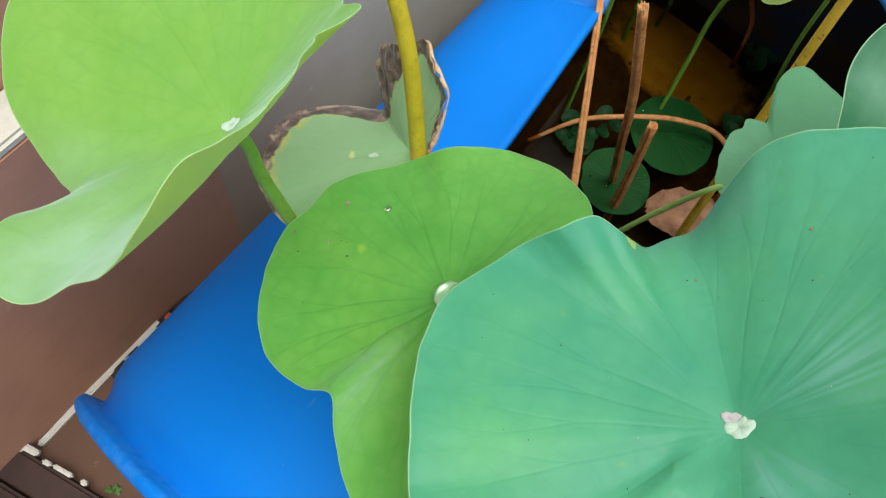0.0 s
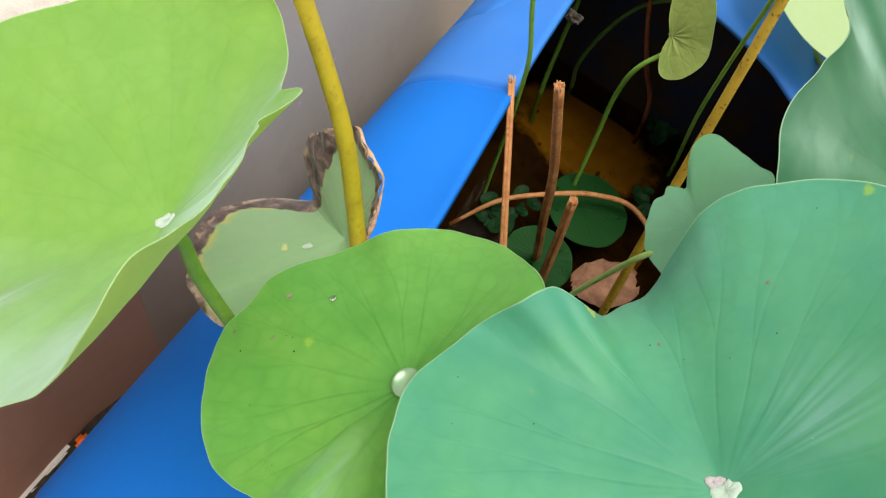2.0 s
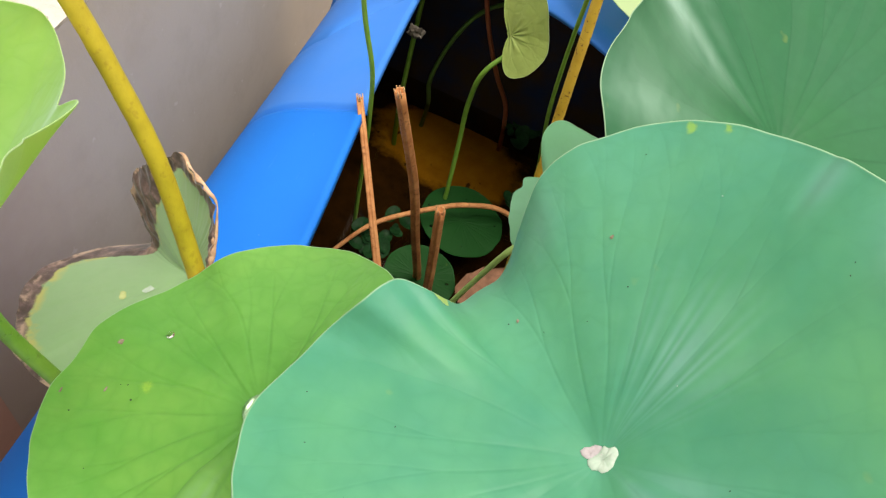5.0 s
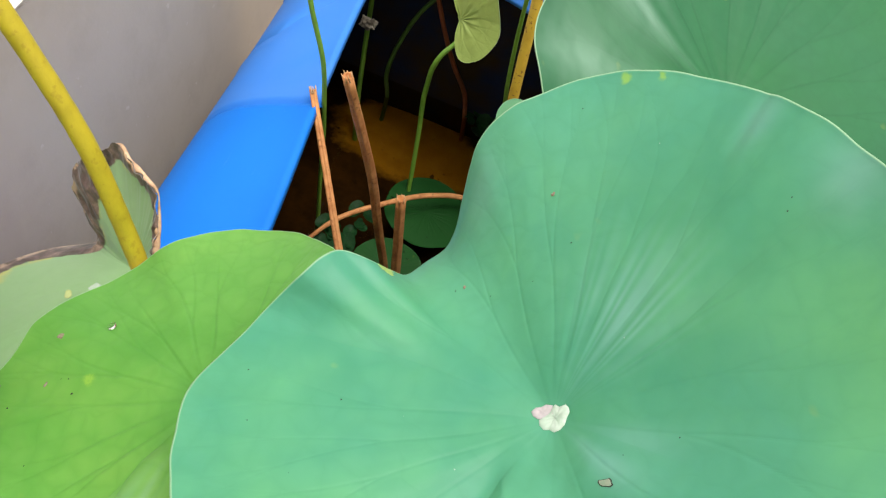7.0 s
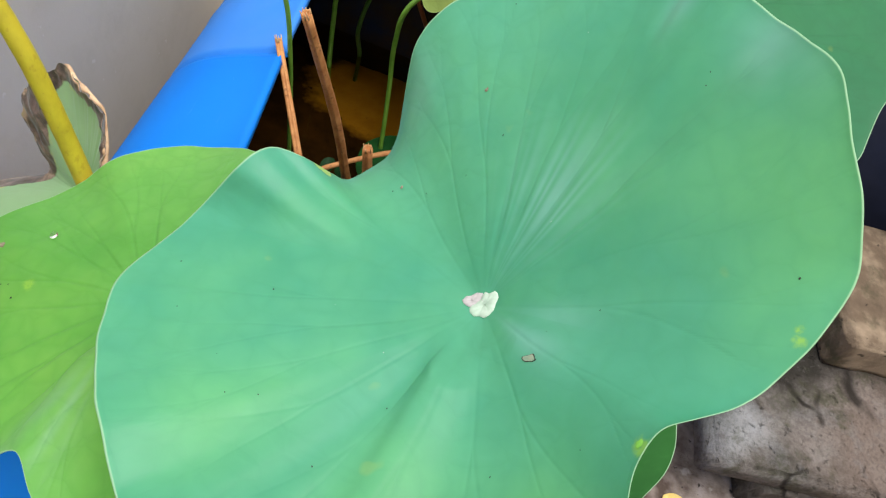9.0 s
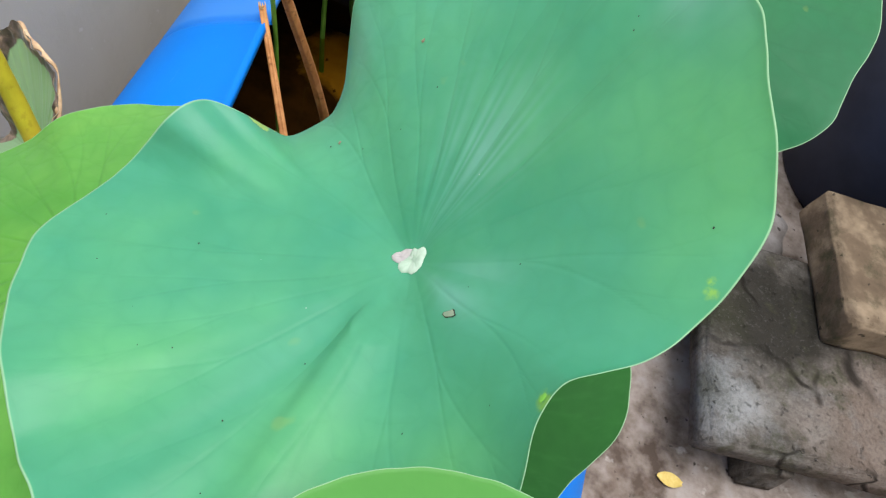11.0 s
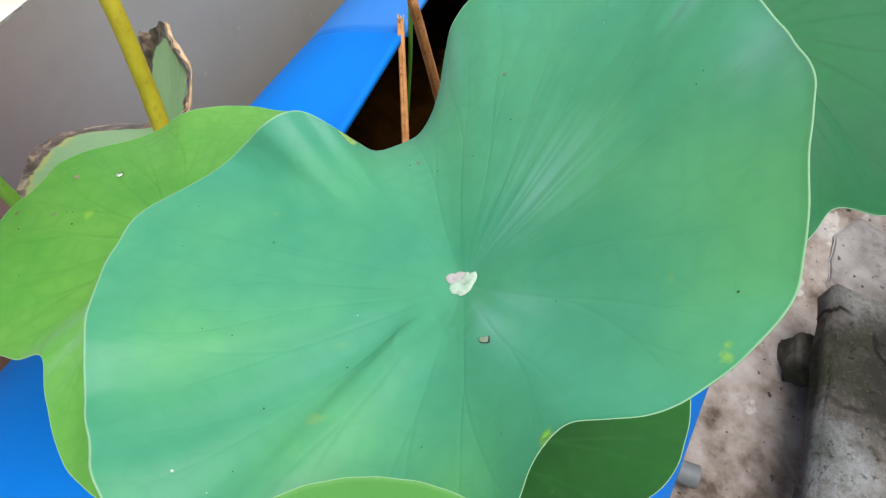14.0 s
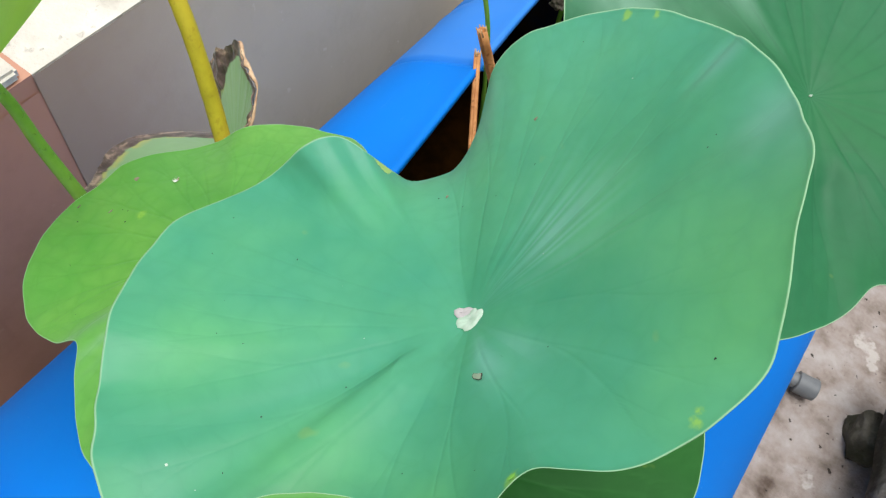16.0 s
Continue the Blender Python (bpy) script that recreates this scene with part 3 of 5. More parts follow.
def blade_mesh(name, spec, material, seed, rings=70, spokes=480, power=1.3, thick=0.0007, ridge=0.0004, count=20, wave=0.0, dry=None, dent=0.002, folds=(), crumple=0.0, under_side=None, flecks=(), broad=0.0, groove=0.00018, puff=0.0, wax_sheen=(), sallow_light=(), frayed=0.0):
    """A thin round leaf: reach and lift of its rim, rising from the centre, with radial ridges and forking veins."""
    a1, a2, n = frame_of(spec["up"])
    c = np.array(spec["centre"])
    th = np.arange(spokes) * 2 * np.pi / spokes
    R = around(spec["reach"], th)
    rnd = np.random.RandomState(seed)
    R = R * (1 + 0.0015 * np.sin(th * 23 + rnd.rand() * 6) + 0.0012 * np.sin(th * 41 + rnd.rand() * 6))
    if frayed:
        dryness = np.clip(dry(th, np.ones_like(th)) - 0.5, 0, 0.4) / 0.4
        jag = np.array([noise.noise(Vector((math.cos(a) * 6, math.sin(a) * 6, seed))) + 0.7 * noise.noise(Vector((math.cos(a) * 19, math.sin(a) * 19, seed))) for a in th])
        R = R * (1 + frayed * jag * dryness)
    rho = np.concatenate([np.linspace(0.0, 0.97, rings - 4)[1:], [0.982, 0.991, 0.996, 1.0]])
    TH, RH = np.meshgrid(th, rho)
    rr = np.meshgrid(R, rho)[0]
    z = rise_of(spec, TH % (2 * np.pi), RH, power)
    z -= dent * np.exp(-(RH * rr / 0.012) ** 2)
    fold = np.cos(TH * count + 1.5 * np.sin(TH * 3 + seed))
    z += ridge * fold * np.exp(-((RH - 0.22) / 0.2) ** 2) + 0.35 * ridge * fold * RH
    for at, width, depth, r0, r1 in folds:
        d = (TH - at + np.pi) % (2 * np.pi) - np.pi
        z += depth * np.exp(-(d * np.maximum(RH, 0.15) / width) ** 2) * np.clip((RH - r0) / 0.12, 0, 1) * np.clip((r1 - RH) / 0.35, 0, 1)
    z += wave * RH ** 3 * (np.sin(TH * 7 + seed) + 0.6 * np.sin(TH * 11 + 2 * seed))
    ph = rnd.rand(4) * 6.28
    z += broad * RH * (np.sin(TH * 6 + ph[0] + 1.2 * np.sin(TH + ph[3])) + 0.8 * np.sin(TH * 11 + ph[1] + 2 * RH) + 0.5 * np.sin(TH * 19 + ph[2] + np.sin(5 * RH)))
    vein = np.zeros_like(RH)
    near = np.full_like(RH, 1.0)
    for a, f1, spread, f2, ph in vein_tree(seed, count, spec.get("veins")):
        for sgn in (-1, 1):
            aa = a + 0.02 * np.sin(RH * 9 + ph) + sgn * spread * np.clip((RH - f1) / (1 - f1), 0, 1) ** 0.8
            for sg2 in (-1, 1):
                ab = aa + sg2 * spread * 0.45 * np.clip((RH - f2) / (1 - f2), 0, 1)
                d = np.abs((TH - ab + np.pi) % (2 * np.pi) - np.pi) * RH * rr
                near = np.minimum(near, d)
                wdt = 0.0008 * (1.2 - 0.65 * RH)
                vein = np.maximum(vein, np.exp(-(d / wdt) ** 2) * np.clip(1.25 - RH, 0, 1) * np.clip((RH - 0.04) / 0.3, 0.25, 1))
    # the blade bulges softly between its veins and thickens into a round rim
    z += puff * (1 - np.exp(-(near / 0.0075) ** 2)) * np.clip((RH - 0.12) / 0.45, 0, 1) * np.clip((1.02 - RH) / 0.2, 0.25, 1)
    z -= vein * groove
    z += 0.0003 * np.clip((RH - 0.985) / 0.01, 0, 1)
    if crumple:
        dd = np.clip(dry(TH, RH) - 0.45, 0, 0.6)
        z += crumple * dd * (np.sin(TH * 9 + 7 * RH) + 0.7 * np.sin(TH * 17 - 12 * RH) + 0.4 * np.sin(TH * 37 + 20 * RH) + 2.0)
    if "turn" in spec:
        TH = TH + around(spec["turn"], TH) * RH ** 4
    X = rr * RH * np.cos(TH)
    Y = rr * RH * np.sin(TH)
    top = c + X[..., None] * a1 + Y[..., None] * a2 + z[..., None] * n
    m = len(rho)
    verts = [c - n * dent]
    verts += list(top.reshape(-1, 3))
    under = len(verts)
    verts.append(c - n * (dent + thick))
    verts += list((top - n * thick).reshape(-1, 3))
    faces = []
    S = spokes
    for k in range(S):
        j = (k + 1) % S
        faces.append((0, 1 + k, 1 + j))
        faces.append((under, under + 1 + j, under + 1 + k))
    for i in range(m - 1):
        o, q = 1 + i * S, 1 + (i + 1) * S
        for k in range(S):
            j = (k + 1) % S
            faces.append((o + k, q + k, q + j, o + j))
            faces.append((under + o + k, under + o + j, under + q + j, under + q + k))
    o = 1 + (m - 1) * S
    for k in range(S):
        j = (k + 1) % S
        faces.append((o + k, under + o + k, under + o + j, o + j))
    mats = [material, under_side] if under_side else [material]
    picks = [0, 1 if under_side else 0] * S + [0, 1 if under_side else 0] * (S * (m - 1)) + [0] * S
    me = mesh_of(name, verts, faces, mats, True, picks)

    def put(key, arr, mid):
        at = me.attributes.new(key, "FLOAT", "POINT")
        flat = np.concatenate([[mid], arr.ravel(), [mid], arr.ravel()])
        at.data.foreach_set("value", flat.astype(np.float32))

    put("rho", RH, 0.0)
    put("vein", vein, 0.0)
    spots = np.zeros_like(RH)
    for at, rad, size in flecks:
        px, py = around(spec["reach"], at) * rad * np.cos(at), around(spec["reach"], at) * rad * np.sin(at)
        spots = np.maximum(spots, np.exp(-((X - px) ** 2 + (Y - py) ** 2) / size ** 2))
    put("fleck", spots, 0.0)
    # where wax and painted sky sheen lie, by direction and reach
    wax_gleam = np.zeros_like(RH)
    for at, wide, mid, long, lines in wax_sheen:
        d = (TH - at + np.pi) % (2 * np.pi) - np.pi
        wax_gleam = np.maximum(wax_gleam, np.exp(-(d / wide) ** 2) * np.exp(-((RH - mid) / long) ** 2) * (0.6 + 0.4 * np.sin(TH * lines + 2 * np.sin(TH * lines * 0.37))))
    put("wax_sheen", wax_gleam, 0.0)
    # yellowed margin and painted lower-side light, by direction and reach
    yellowing = np.zeros_like(RH)
    for at, wide, mid, long in sallow_light:
        d = (TH - at + np.pi) % (2 * np.pi) - np.pi
        yellowing = np.maximum(yellowing, np.exp(-(d / wide) ** 2) * np.exp(-((RH - mid) / long) ** 2))
    put("sallow_light", yellowing, 0.0)
    if dry is not None:
        put("dry", dry(TH, RH), 0.0)
    return me


# outlines of the two lobes of a leaf's pale centre, in millimetres
PINK_LOBE = ((-7.4, -0.3), (-6.8, 1.6), (-5.2, 2.5), (-3.8, 4.0), (-1.2, 4.4), (0.8, 1.8), (-1.4, -2.0), (-2.8, -1.6), (-4.4, -2.0), (-6.2, -1.5))
WHITE_LOBE = ((4.0, 6.1), (5.6, 5.4), (6.5, 4.0), (6.0, 1.6), (6.1, -0.8), (4.9, -3.0), (3.0, -4.5), (1.0, -4.2), (-0.8, -4.9), (-2.8, -3.9), (-3.8, -2.2), (-3.0, -0.6), (-1.6, 1.4), (-0.9, 3.6), (-0.4, 5.0), (1.6, 4.7))
BOTH_LOBES = ((PINK_LOBE, CENTRE_PINK, "pinkish-grey lobe of the centre"), (WHITE_LOBE, CENTRE_WHITE, "pale greenish-white lobe of the centre"))


def on_blade(spec, at, rho, power=1.3, rise=0.0006):
    """A place on a leaf by its direction and reach."""
    a1, a2, n = frame_of(spec["up"])
    r, h = float(around(spec["reach"], at)), float(rise_of(spec, at % (2 * math.pi), rho, power))
    return np.array(spec["centre"]) + r * rho * (math.cos(at) * a1 + math.sin(at) * a2) + n * (h + rise), n


def blemish(leaf, spec, name, material, at, rho, size, label="", seed=0, long=1.0, rise=0.0006, power=1.3, spin=0.0):
    """A small flat mark on a leaf; spin turns its long way out of the round."""
    p, n = on_blade(spec, at, rho, power, rise)
    q, _ = on_blade(spec, at + 0.03, rho, power, rise)
    u, _ = on_blade(spec, at, rho + 0.03, power, rise)
    tx, ty = (q - p) / np.linalg.norm(q - p), (u - p) / np.linalg.norm(u - p)
    up = np.cross(tx, ty)
    up *= np.sign(up @ n)
    tx, ty = math.cos(spin) * tx + math.sin(spin) * ty, math.cos(spin) * ty - math.sin(spin) * tx
    rnd = random.Random(seed)
    verts, faces = [tuple(p + up * 0.0002)], []
    for k in range(12):
        an = 2 * math.pi * k / 12
        r = size * (1 + 0.5 * (rnd.random() - 0.5))
        verts.append(tuple(p + tx * r * long * math.cos(an) + ty * r * math.sin(an)))
    for k in range(12):
        faces.append((0, 1 + k, 1 + (k + 1) % 12))
    ob = child(name, mesh_of(name, verts, faces, material), leaf, label)
    ob.matrix_parent_inverse = Matrix.Translation(leaf.location).inverted()


def lotus_leaf(spec, material, label, stalk, stalk_points, stalk_radius, seed, spot=1.0, lobes=BOTH_LOBES, **kw):
    """A lotus leaf on its stalk: blade, pale centre and stalk."""
    base = stalk_points[0]
    leaf = thing("lotus_leaf", label, "lotus leaf", base, "lotus leaves")
    child("blade", blade_mesh("blade", spec, material, seed, **kw), leaf)
    a1, a2, n = frame_of(spec["up"])
    c = np.array(spec["centre"])
    dent = kw.get("dent", 0.002)
    end = tuple(c - n * (dent + 0.0008))
    neck, low = tuple(c - n * (dent + 0.012)), tuple(c - n * (dent + 0.03) - np.array([0, 0, 0.025]))
    pts = list(stalk_points) + [low, neck, end]
    child("petiole", tube_mesh("petiole", pts, [stalk_radius * 1.1] * len(stalk_points) + [stalk_radius, stalk_radius * 0.85, stalk_radius * 0.8], stalk, seed=seed), leaf)
    if spot:
        # thin lobes lying on the middle of the blade
        for q, (ring_of, mat, lab) in enumerate(lobes):
            fine = []
            for k in range(len(ring_of)):
                fine += [np.array(ring_of[k]), 0.5 * (np.array(ring_of[k]) + np.array(ring_of[(k + 1) % len(ring_of)]))]
            size = len(fine)
            mid = sum(fine) / size
            verts, faces = [], []
            for g, ring in enumerate((0.0, 0.5, 0.86, 1.0)):
                for k in range(size):
                    x, y = (mid + (fine[k] - mid) * ring) * 0.001 * spot
                    rise = 0.0007 + 0.00025 * q + 0.0002 * math.sin(k * 2.4 + g) if ring < 1 else 0.0002
                    an = math.atan2(y, x) % (2 * math.pi)
                    lie = float(rise_of(spec, an, math.hypot(x, y) / float(around(spec["reach"], an)), kw.get("power", 1.3)))
                    verts.append(tuple(c + a1 * x + a2 * y + n * (lie + rise - dent * math.exp(-(x * x + y * y) / 0.012 ** 2))))
            for g in range(3):
                for k in range(size):
                    j = (k + 1) % size
                    faces.append((g * size + k, g * size + size + k, g * size + size + j, g * size + j))
            child("centre_spot", mesh_of("centre_spot", verts, faces, mat), leaf, lab)
    settle(leaf)
    return leaf


def box(sx, sy, sz, bevel=0.004, seg=2, jitter=0.0, seed=0, cuts=0):
    bm = bmesh.new()
    bmesh.ops.create_cube(bm, size=1.0)
    bmesh.ops.scale(bm, vec=(sx, sy, sz), verts=bm.verts)
    if bevel:
        bmesh.ops.bevel(bm, geom=bm.edges[:], offset=bevel, segments=seg, affect="EDGES")
    if cuts:
        bmesh.ops.subdivide_edges(bm, edges=[e for e in bm.edges if e.calc_length() > 0.05], cuts=cuts, use_grid_fill=True)
    if jitter:
        for v in bm.verts:
            v.co += jitter * noise.noise_vector(v.co * 18 + Vector((seed, seed, 0)))
    return bm


def moved(bm, x, y, z, rx=0, ry=0, rz=0):
    bm.transform(pose(x, y, z, rx, ry, rz))
    return bm


def rock(sx, sy, sz, seed):
    """A rough, angular stone."""
    bm = bmesh.new()
    bmesh.ops.create_icosphere(bm, subdivisions=4, radius=1.0)
    for v in bm.verts:
        d = v.co.normalized()
        f = 1 / max(abs(d.x), abs(d.y), abs(d.z)) ** 0.6
        f *= 1 + 0.22 * noise.noise(d * 1.6 + Vector((seed, 0, 0))) + 0.07 * noise.noise(d * 6 + Vector((0, seed, 0))) + 0.03 * noise.noise(d * 17)
        v.co = Vector((d.x * sx, d.y * sy, d.z * sz)) * f
    return bm


# ---- the ground and the wall ----
bm = bmesh.new()
bmesh.ops.create_grid(bm, x_segments=2, y_segments=2, size=60)
me = bpy.data.meshes.new("ground")
bm.to_mesh(me)
bm.free()
me.materials.append(GROUND)
tagged(new("ground", me), "stained pinkish-grey concrete ground with dark pits", "ground", kind="structure")

# out-of-view wall, added to shade the drum's right side and the ground
bm = box(0.2, 9.0, 1.4, 0.01)
tagged(part("shade_wall_east", moved(bm, 1.75, 1.0, 0.7), WALL_PLAIN, None), "plain rendered wall added out of view to shade the yard", "wall", kind="structure")

WALL_X, TOP, TURN_Y = -0.39, 0.553, 0.462
wall = thing("wall_west", "low rendered wall, grey and brown, behind the blue drum", "wall", kind="structure")
part("grey_render", moved(box(0.26, 5.0, TOP - 0.004, 0), WALL_X - 0.13, TURN_Y + 2.5, (TOP - 0.004) / 2), WALL_GREY, wall, "grey cement-rendered stretch of wall")
part("brown_render", moved(box(0.26, 4.0, TOP, 0), WALL_X - 0.13, TURN_Y - 2.0, TOP / 2), WALL_BROWN, wall, "brown-painted stretch of wall")
part("coping", moved(box(0.26, 5.0, 0.004, 0), WALL_X - 0.13, TURN_Y + 2.5, TOP - 0.002), CEMENT_WHITE, wall, "pale bare cement top of the wall")
part("ledge", moved(box(0.035, 4.0, 0.012, 0.003, 2, 0.002, 2, 4), WALL_X - 0.018, TURN_Y - 0.007 - 2.0, TOP + 0.006), CEMENT_WHITE, wall, "narrow pale cement ledge")
part("upper_render", moved(box(0.22, 4.0, 0.22, 0.004), WALL_X - 0.147, TURN_Y - 0.02 - 2.0, TOP + 0.11), WALL_BROWN, wall, "brown-painted upper wall behind the ledge")
part("cement_line", moved(box(0.008, 0.21, 0.01, 0.002, 2, 0.0025, 3, 14), WALL_X + 0.0045, 0.212, 0.008), CEMENT_WHITE, wall, "pale cement joint at the foot of the wall")
floor = part("floor", moved(box(0.3, 1.45, 0.004, 0), WALL_X + 0.15, -0.475, 0.002), FLOOR_BROWN, None)
tagged(floor, "brown-painted floor strip at the foot of the wall", "floor", kind="structure")

def heaped(name, first, last, high, wide, rough, material, label, category, seed, leaning=False):
    """A low uneven bank along the foot of the wall."""
    verts, faces = [], []
    steps = int((last - first) * 90)
    for i in range(steps + 1):
        for k in range(13):
            y = first + (last - first) * i / steps
            f = min(max((y - 0.33) / 0.3, 0.02), 1.0) if leaning else 1.0
            x = WALL_X + 0.0015 + wide * k / 12 * f * f * (3 - 2 * f)
            up = high * (1 - k / 12) + rough * noise.noise(Vector((x * 40, y * 40, seed))) * min(1.0, i / 3) * (1 - k / 12)
            verts.append((x, y, 0.003 + max(up, 0.0)))
    for i in range(steps):
        for k in range(12):
            a = i * 13 + k
            faces.append((a, a + 1, a + 14, a + 13))
    tagged(new(name, mesh_of(name, verts, faces, material)), label, category, kind="structure")


# dark crumbs; the strip's near-black colour also paints the gap's shade
heaped("dirt", 0.225, 0.62, 0.008, 0.2, 0.006, GAP_DIRT_SHADE, "dark crumbs and painted shade in the gap between wall and drum", "dirt", 3)
heaped("wall_foot", 0.33, TURN_Y, 0.53, 0.075, 0.002, WALL_BROWN, "brown-painted leaning foot of the wall", "wall", 4, True)
heaped("wall_face", TURN_Y, 1.6, 0.549, 0.075, 0.002, WALL_GREY, "grey rendered leaning face of the wall", "wall", 5, True)

# a dark timber kerb with crumbling cement along its edge
kerb = thing("timber_kerb", "dark red-brown timber kerb with crumbling cement edge", "kerb", (-0.3, 0.0, 0.004))
KERB = pose(-0.35, 0.107, 0, 0, 0, 8.6)


def on_kerb(bm):
    bm.transform(KERB)
    return bm


part("board", on_kerb(moved(box(0.4, 0.038, 0.03, 0.004, 2, 0.001, 5, 3), 0.08, -0.026, 0.019)), TIMBER, kerb)
part("board", on_kerb(moved(box(0.4, 0.16, 0.026, 0.004, 2, 0.001, 6, 3), 0.08, -0.13, 0.017)), TIMBER, kerb)
for at, long, wide in ((-0.047, 0.018, 0.013), (-0.03, 0.022, 0.008), (-0.006, 0.012, 0.006), (0.016, 0.026, 0.006), (0.046, 0.01, 0.007)):
    part("cement_edge", on_kerb(moved(box(long, wide, 0.012, 0.002, 2, 0.005, at * 100, 4), at, -0.004, 0.03)), CEMENT_WHITE, kerb, "crumbling pale cement edge")
settle(kerb)
sprig = thing("sprig", "tiny green sprig growing beside the kerb", "weed", (-0.275, 0.125, 0.004))
for q in range(7):
    a = q * 0.9
    bm = rock(0.004, 0.0022, 0.0012, q)
    part("leaflet", moved(bm, -0.275 + 0.006 * math.cos(a), 0.125 + 0.005 * math.sin(a * 1.3), 0.007 + 0.001 * (q % 3), 0, 15, a * 57), STALK_DARK, sprig)
settle(sprig)

# ---- the blue drum ----
RAD, THICK, YN, YF = 0.29, 0.006, 0.2, 1.088
LEFT0, RIGHT = 30.0, 38.0


def signed(p):
    return p - 2 * math.pi if p > math.pi else p


def drum_radius(y):
    """The outside of the drum along its length: rolled rim, neck, shoulder, two shallow bands."""
    e = min(y - YN, YF - y)
    if e < 0.014:
        r = RAD + 0.002 + 0.005 * math.sin(math.pi * max(e, 0) / 0.014)
    elif e < 0.022:
        r = RAD - 0.012
    else:
        r = RAD - 0.012 * math.exp(-((e - 0.022) / 0.016) ** 2)
    for yb, d in ((0.79, -0.0045), (0.9, 0.001)):
        r += d * math.exp(-((y - yb) / 0.0035) ** 2)
    return r


def lip(y):
    """Angle and radius of the wall-side edge of the opening along the drum."""
    at = (0.43, 0.56, 0.64, 0.72, 0.8, 0.9, 1.0)
    return np.interp(y, at, (30.0, 35.2, 36.2, 37.7, 39.6, 41.2, 42.4)), np.interp(y, at, (0.25, 0.233, 0.237, 0.242, 0.246, 0.252, 0.254))


def sag(p, y):
    """The cut side of the drum has sunk inwards along its free edge."""
    e, r = lip(y)
    away = (math.degrees(-signed(p)) - e) / 21.0
    fade = min(max((y - 0.4) / 0.12, 0.0), 1.0) * min(max((1.07 - y) / 0.1, 0.0), 1.0)
    return (RAD - r) * math.exp(-away * away) * fade * fade * (3 - 2 * fade)


def far_cut(phi):
    fade = min(max((radians(62) - abs(phi)) / radians(20), 0.0), 1.0)
    return 0.915 - 0.33 * RAD * math.sin(phi) * fade


drum = thing("plastic_drum", "blue plastic drum lying on its side, cut open for lotus", "drum", (0, 0.66, 0))
verts, faces, picks = [], [], []


def shell(rows, phis_of, closed):
    """Add a stretch of the wall of the drum: rows of (y function), angles from the top."""
    global verts, faces, picks
    outer, inner = [], []
    for i, row in enumerate(rows):
        phis = phis_of(row)
        o, q = [], []
        for p in phis:
            y = row(p)
            r = drum_radius(y) - sag(p, y)
            if y < YN + 0.016:
                r += 0.0022 * noise.noise(Vector((math.sin(p) * 16, math.cos(p) * 16, y * 90)))
            o.append(len(verts))
            verts.append((r * math.sin(p), y, RAD + r * math.cos(p)))
            q.append(len(verts))
            verts.append(((r - THICK) * math.sin(p), y, RAD + (r - THICK) * math.cos(p)))
        outer.append(o)
        inner.append(q)
    n = len(outer[0])
    for i in range(len(rows) - 1):
        for k in range(n if closed else n - 1):
            j = (k + 1) % n
            faces.append((outer[i][k], outer[i][j], outer[i + 1][j], outer[i + 1][k]))
            picks.append(0)
            faces.append((inner[i][k], inner[i + 1][k], inner[i + 1][j], inner[i][j]))
            picks.append(1)
        if not closed:
            for k in (0, n - 1):
                f = (outer[i][k], outer[i + 1][k], inner[i + 1][k], inner[i][k])
                faces.append(f if k == 0 else f[::-1])
                picks.append(0)
    return outer, inner


SEG = 360
full = [2 * math.pi * k / SEG for k in range(SEG)]


ys = [YN, YN + 0.003, YN + 0.007, YN + 0.011, YN + 0.014, YN + 0.0145, YN + 0.022, YN + 0.03, YN + 0.04, YN + 0.055, 0.3, 0.36, 0.43]
o1, i1 = shell([lambda p, y=y: y for y in ys], lambda row: full, True)
for k in range(SEG):
    j = (k + 1) % SEG
    faces.append((o1[0][k], i1[0][k], i1[0][j], o1[0][j]))
    picks.append(0)
    if not RIGHT > math.degrees(signed(full[k])) > -LEFT0 - 3:
        continue
    faces.append((o1[-1][k], o1[-1][j], i1[-1][j], i1[-1][k]))
    picks.append(0)


def open_angles(row):
    y = row(math.pi)
    left = -radians(lip(y)[0])
    right = radians(RIGHT)
    return [right + (2 * math.pi + left - right) * k / 160 for k in range(161)]


mids = [0.43, 0.5, 0.56, 0.62, 0.68, 0.74, 0.775, 0.781, 0.785, 0.788, 0.79, 0.792, 0.795, 0.799, 0.805, 0.82, 0.85, 0.89, 0.895, 0.9, 0.905, 0.915]
shell([lambda p, y=y: y if y <= 0.82 else 0.82 + (y - 0.82) * (far_cut(signed(p)) - 0.82) / 0.095 for y in mids], open_angles, False)
back = [0.0, 0.2, 0.5, 0.75, 0.87, 0.92, 0.95, 0.968, 0.98, 0.99, 1.0]
o2, i2 = shell([lambda p, f=f: far_cut(signed(p)) + (YF - far_cut(signed(p))) * f for f in back], lambda row: full, True)
for k in range(SEG):
    j = (k + 1) % SEG
    faces.append((o2[0][k], i2[0][k], i2[0][j], o2[0][j]))
    picks.append(0)
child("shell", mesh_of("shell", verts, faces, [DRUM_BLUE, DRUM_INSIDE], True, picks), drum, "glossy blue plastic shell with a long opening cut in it")
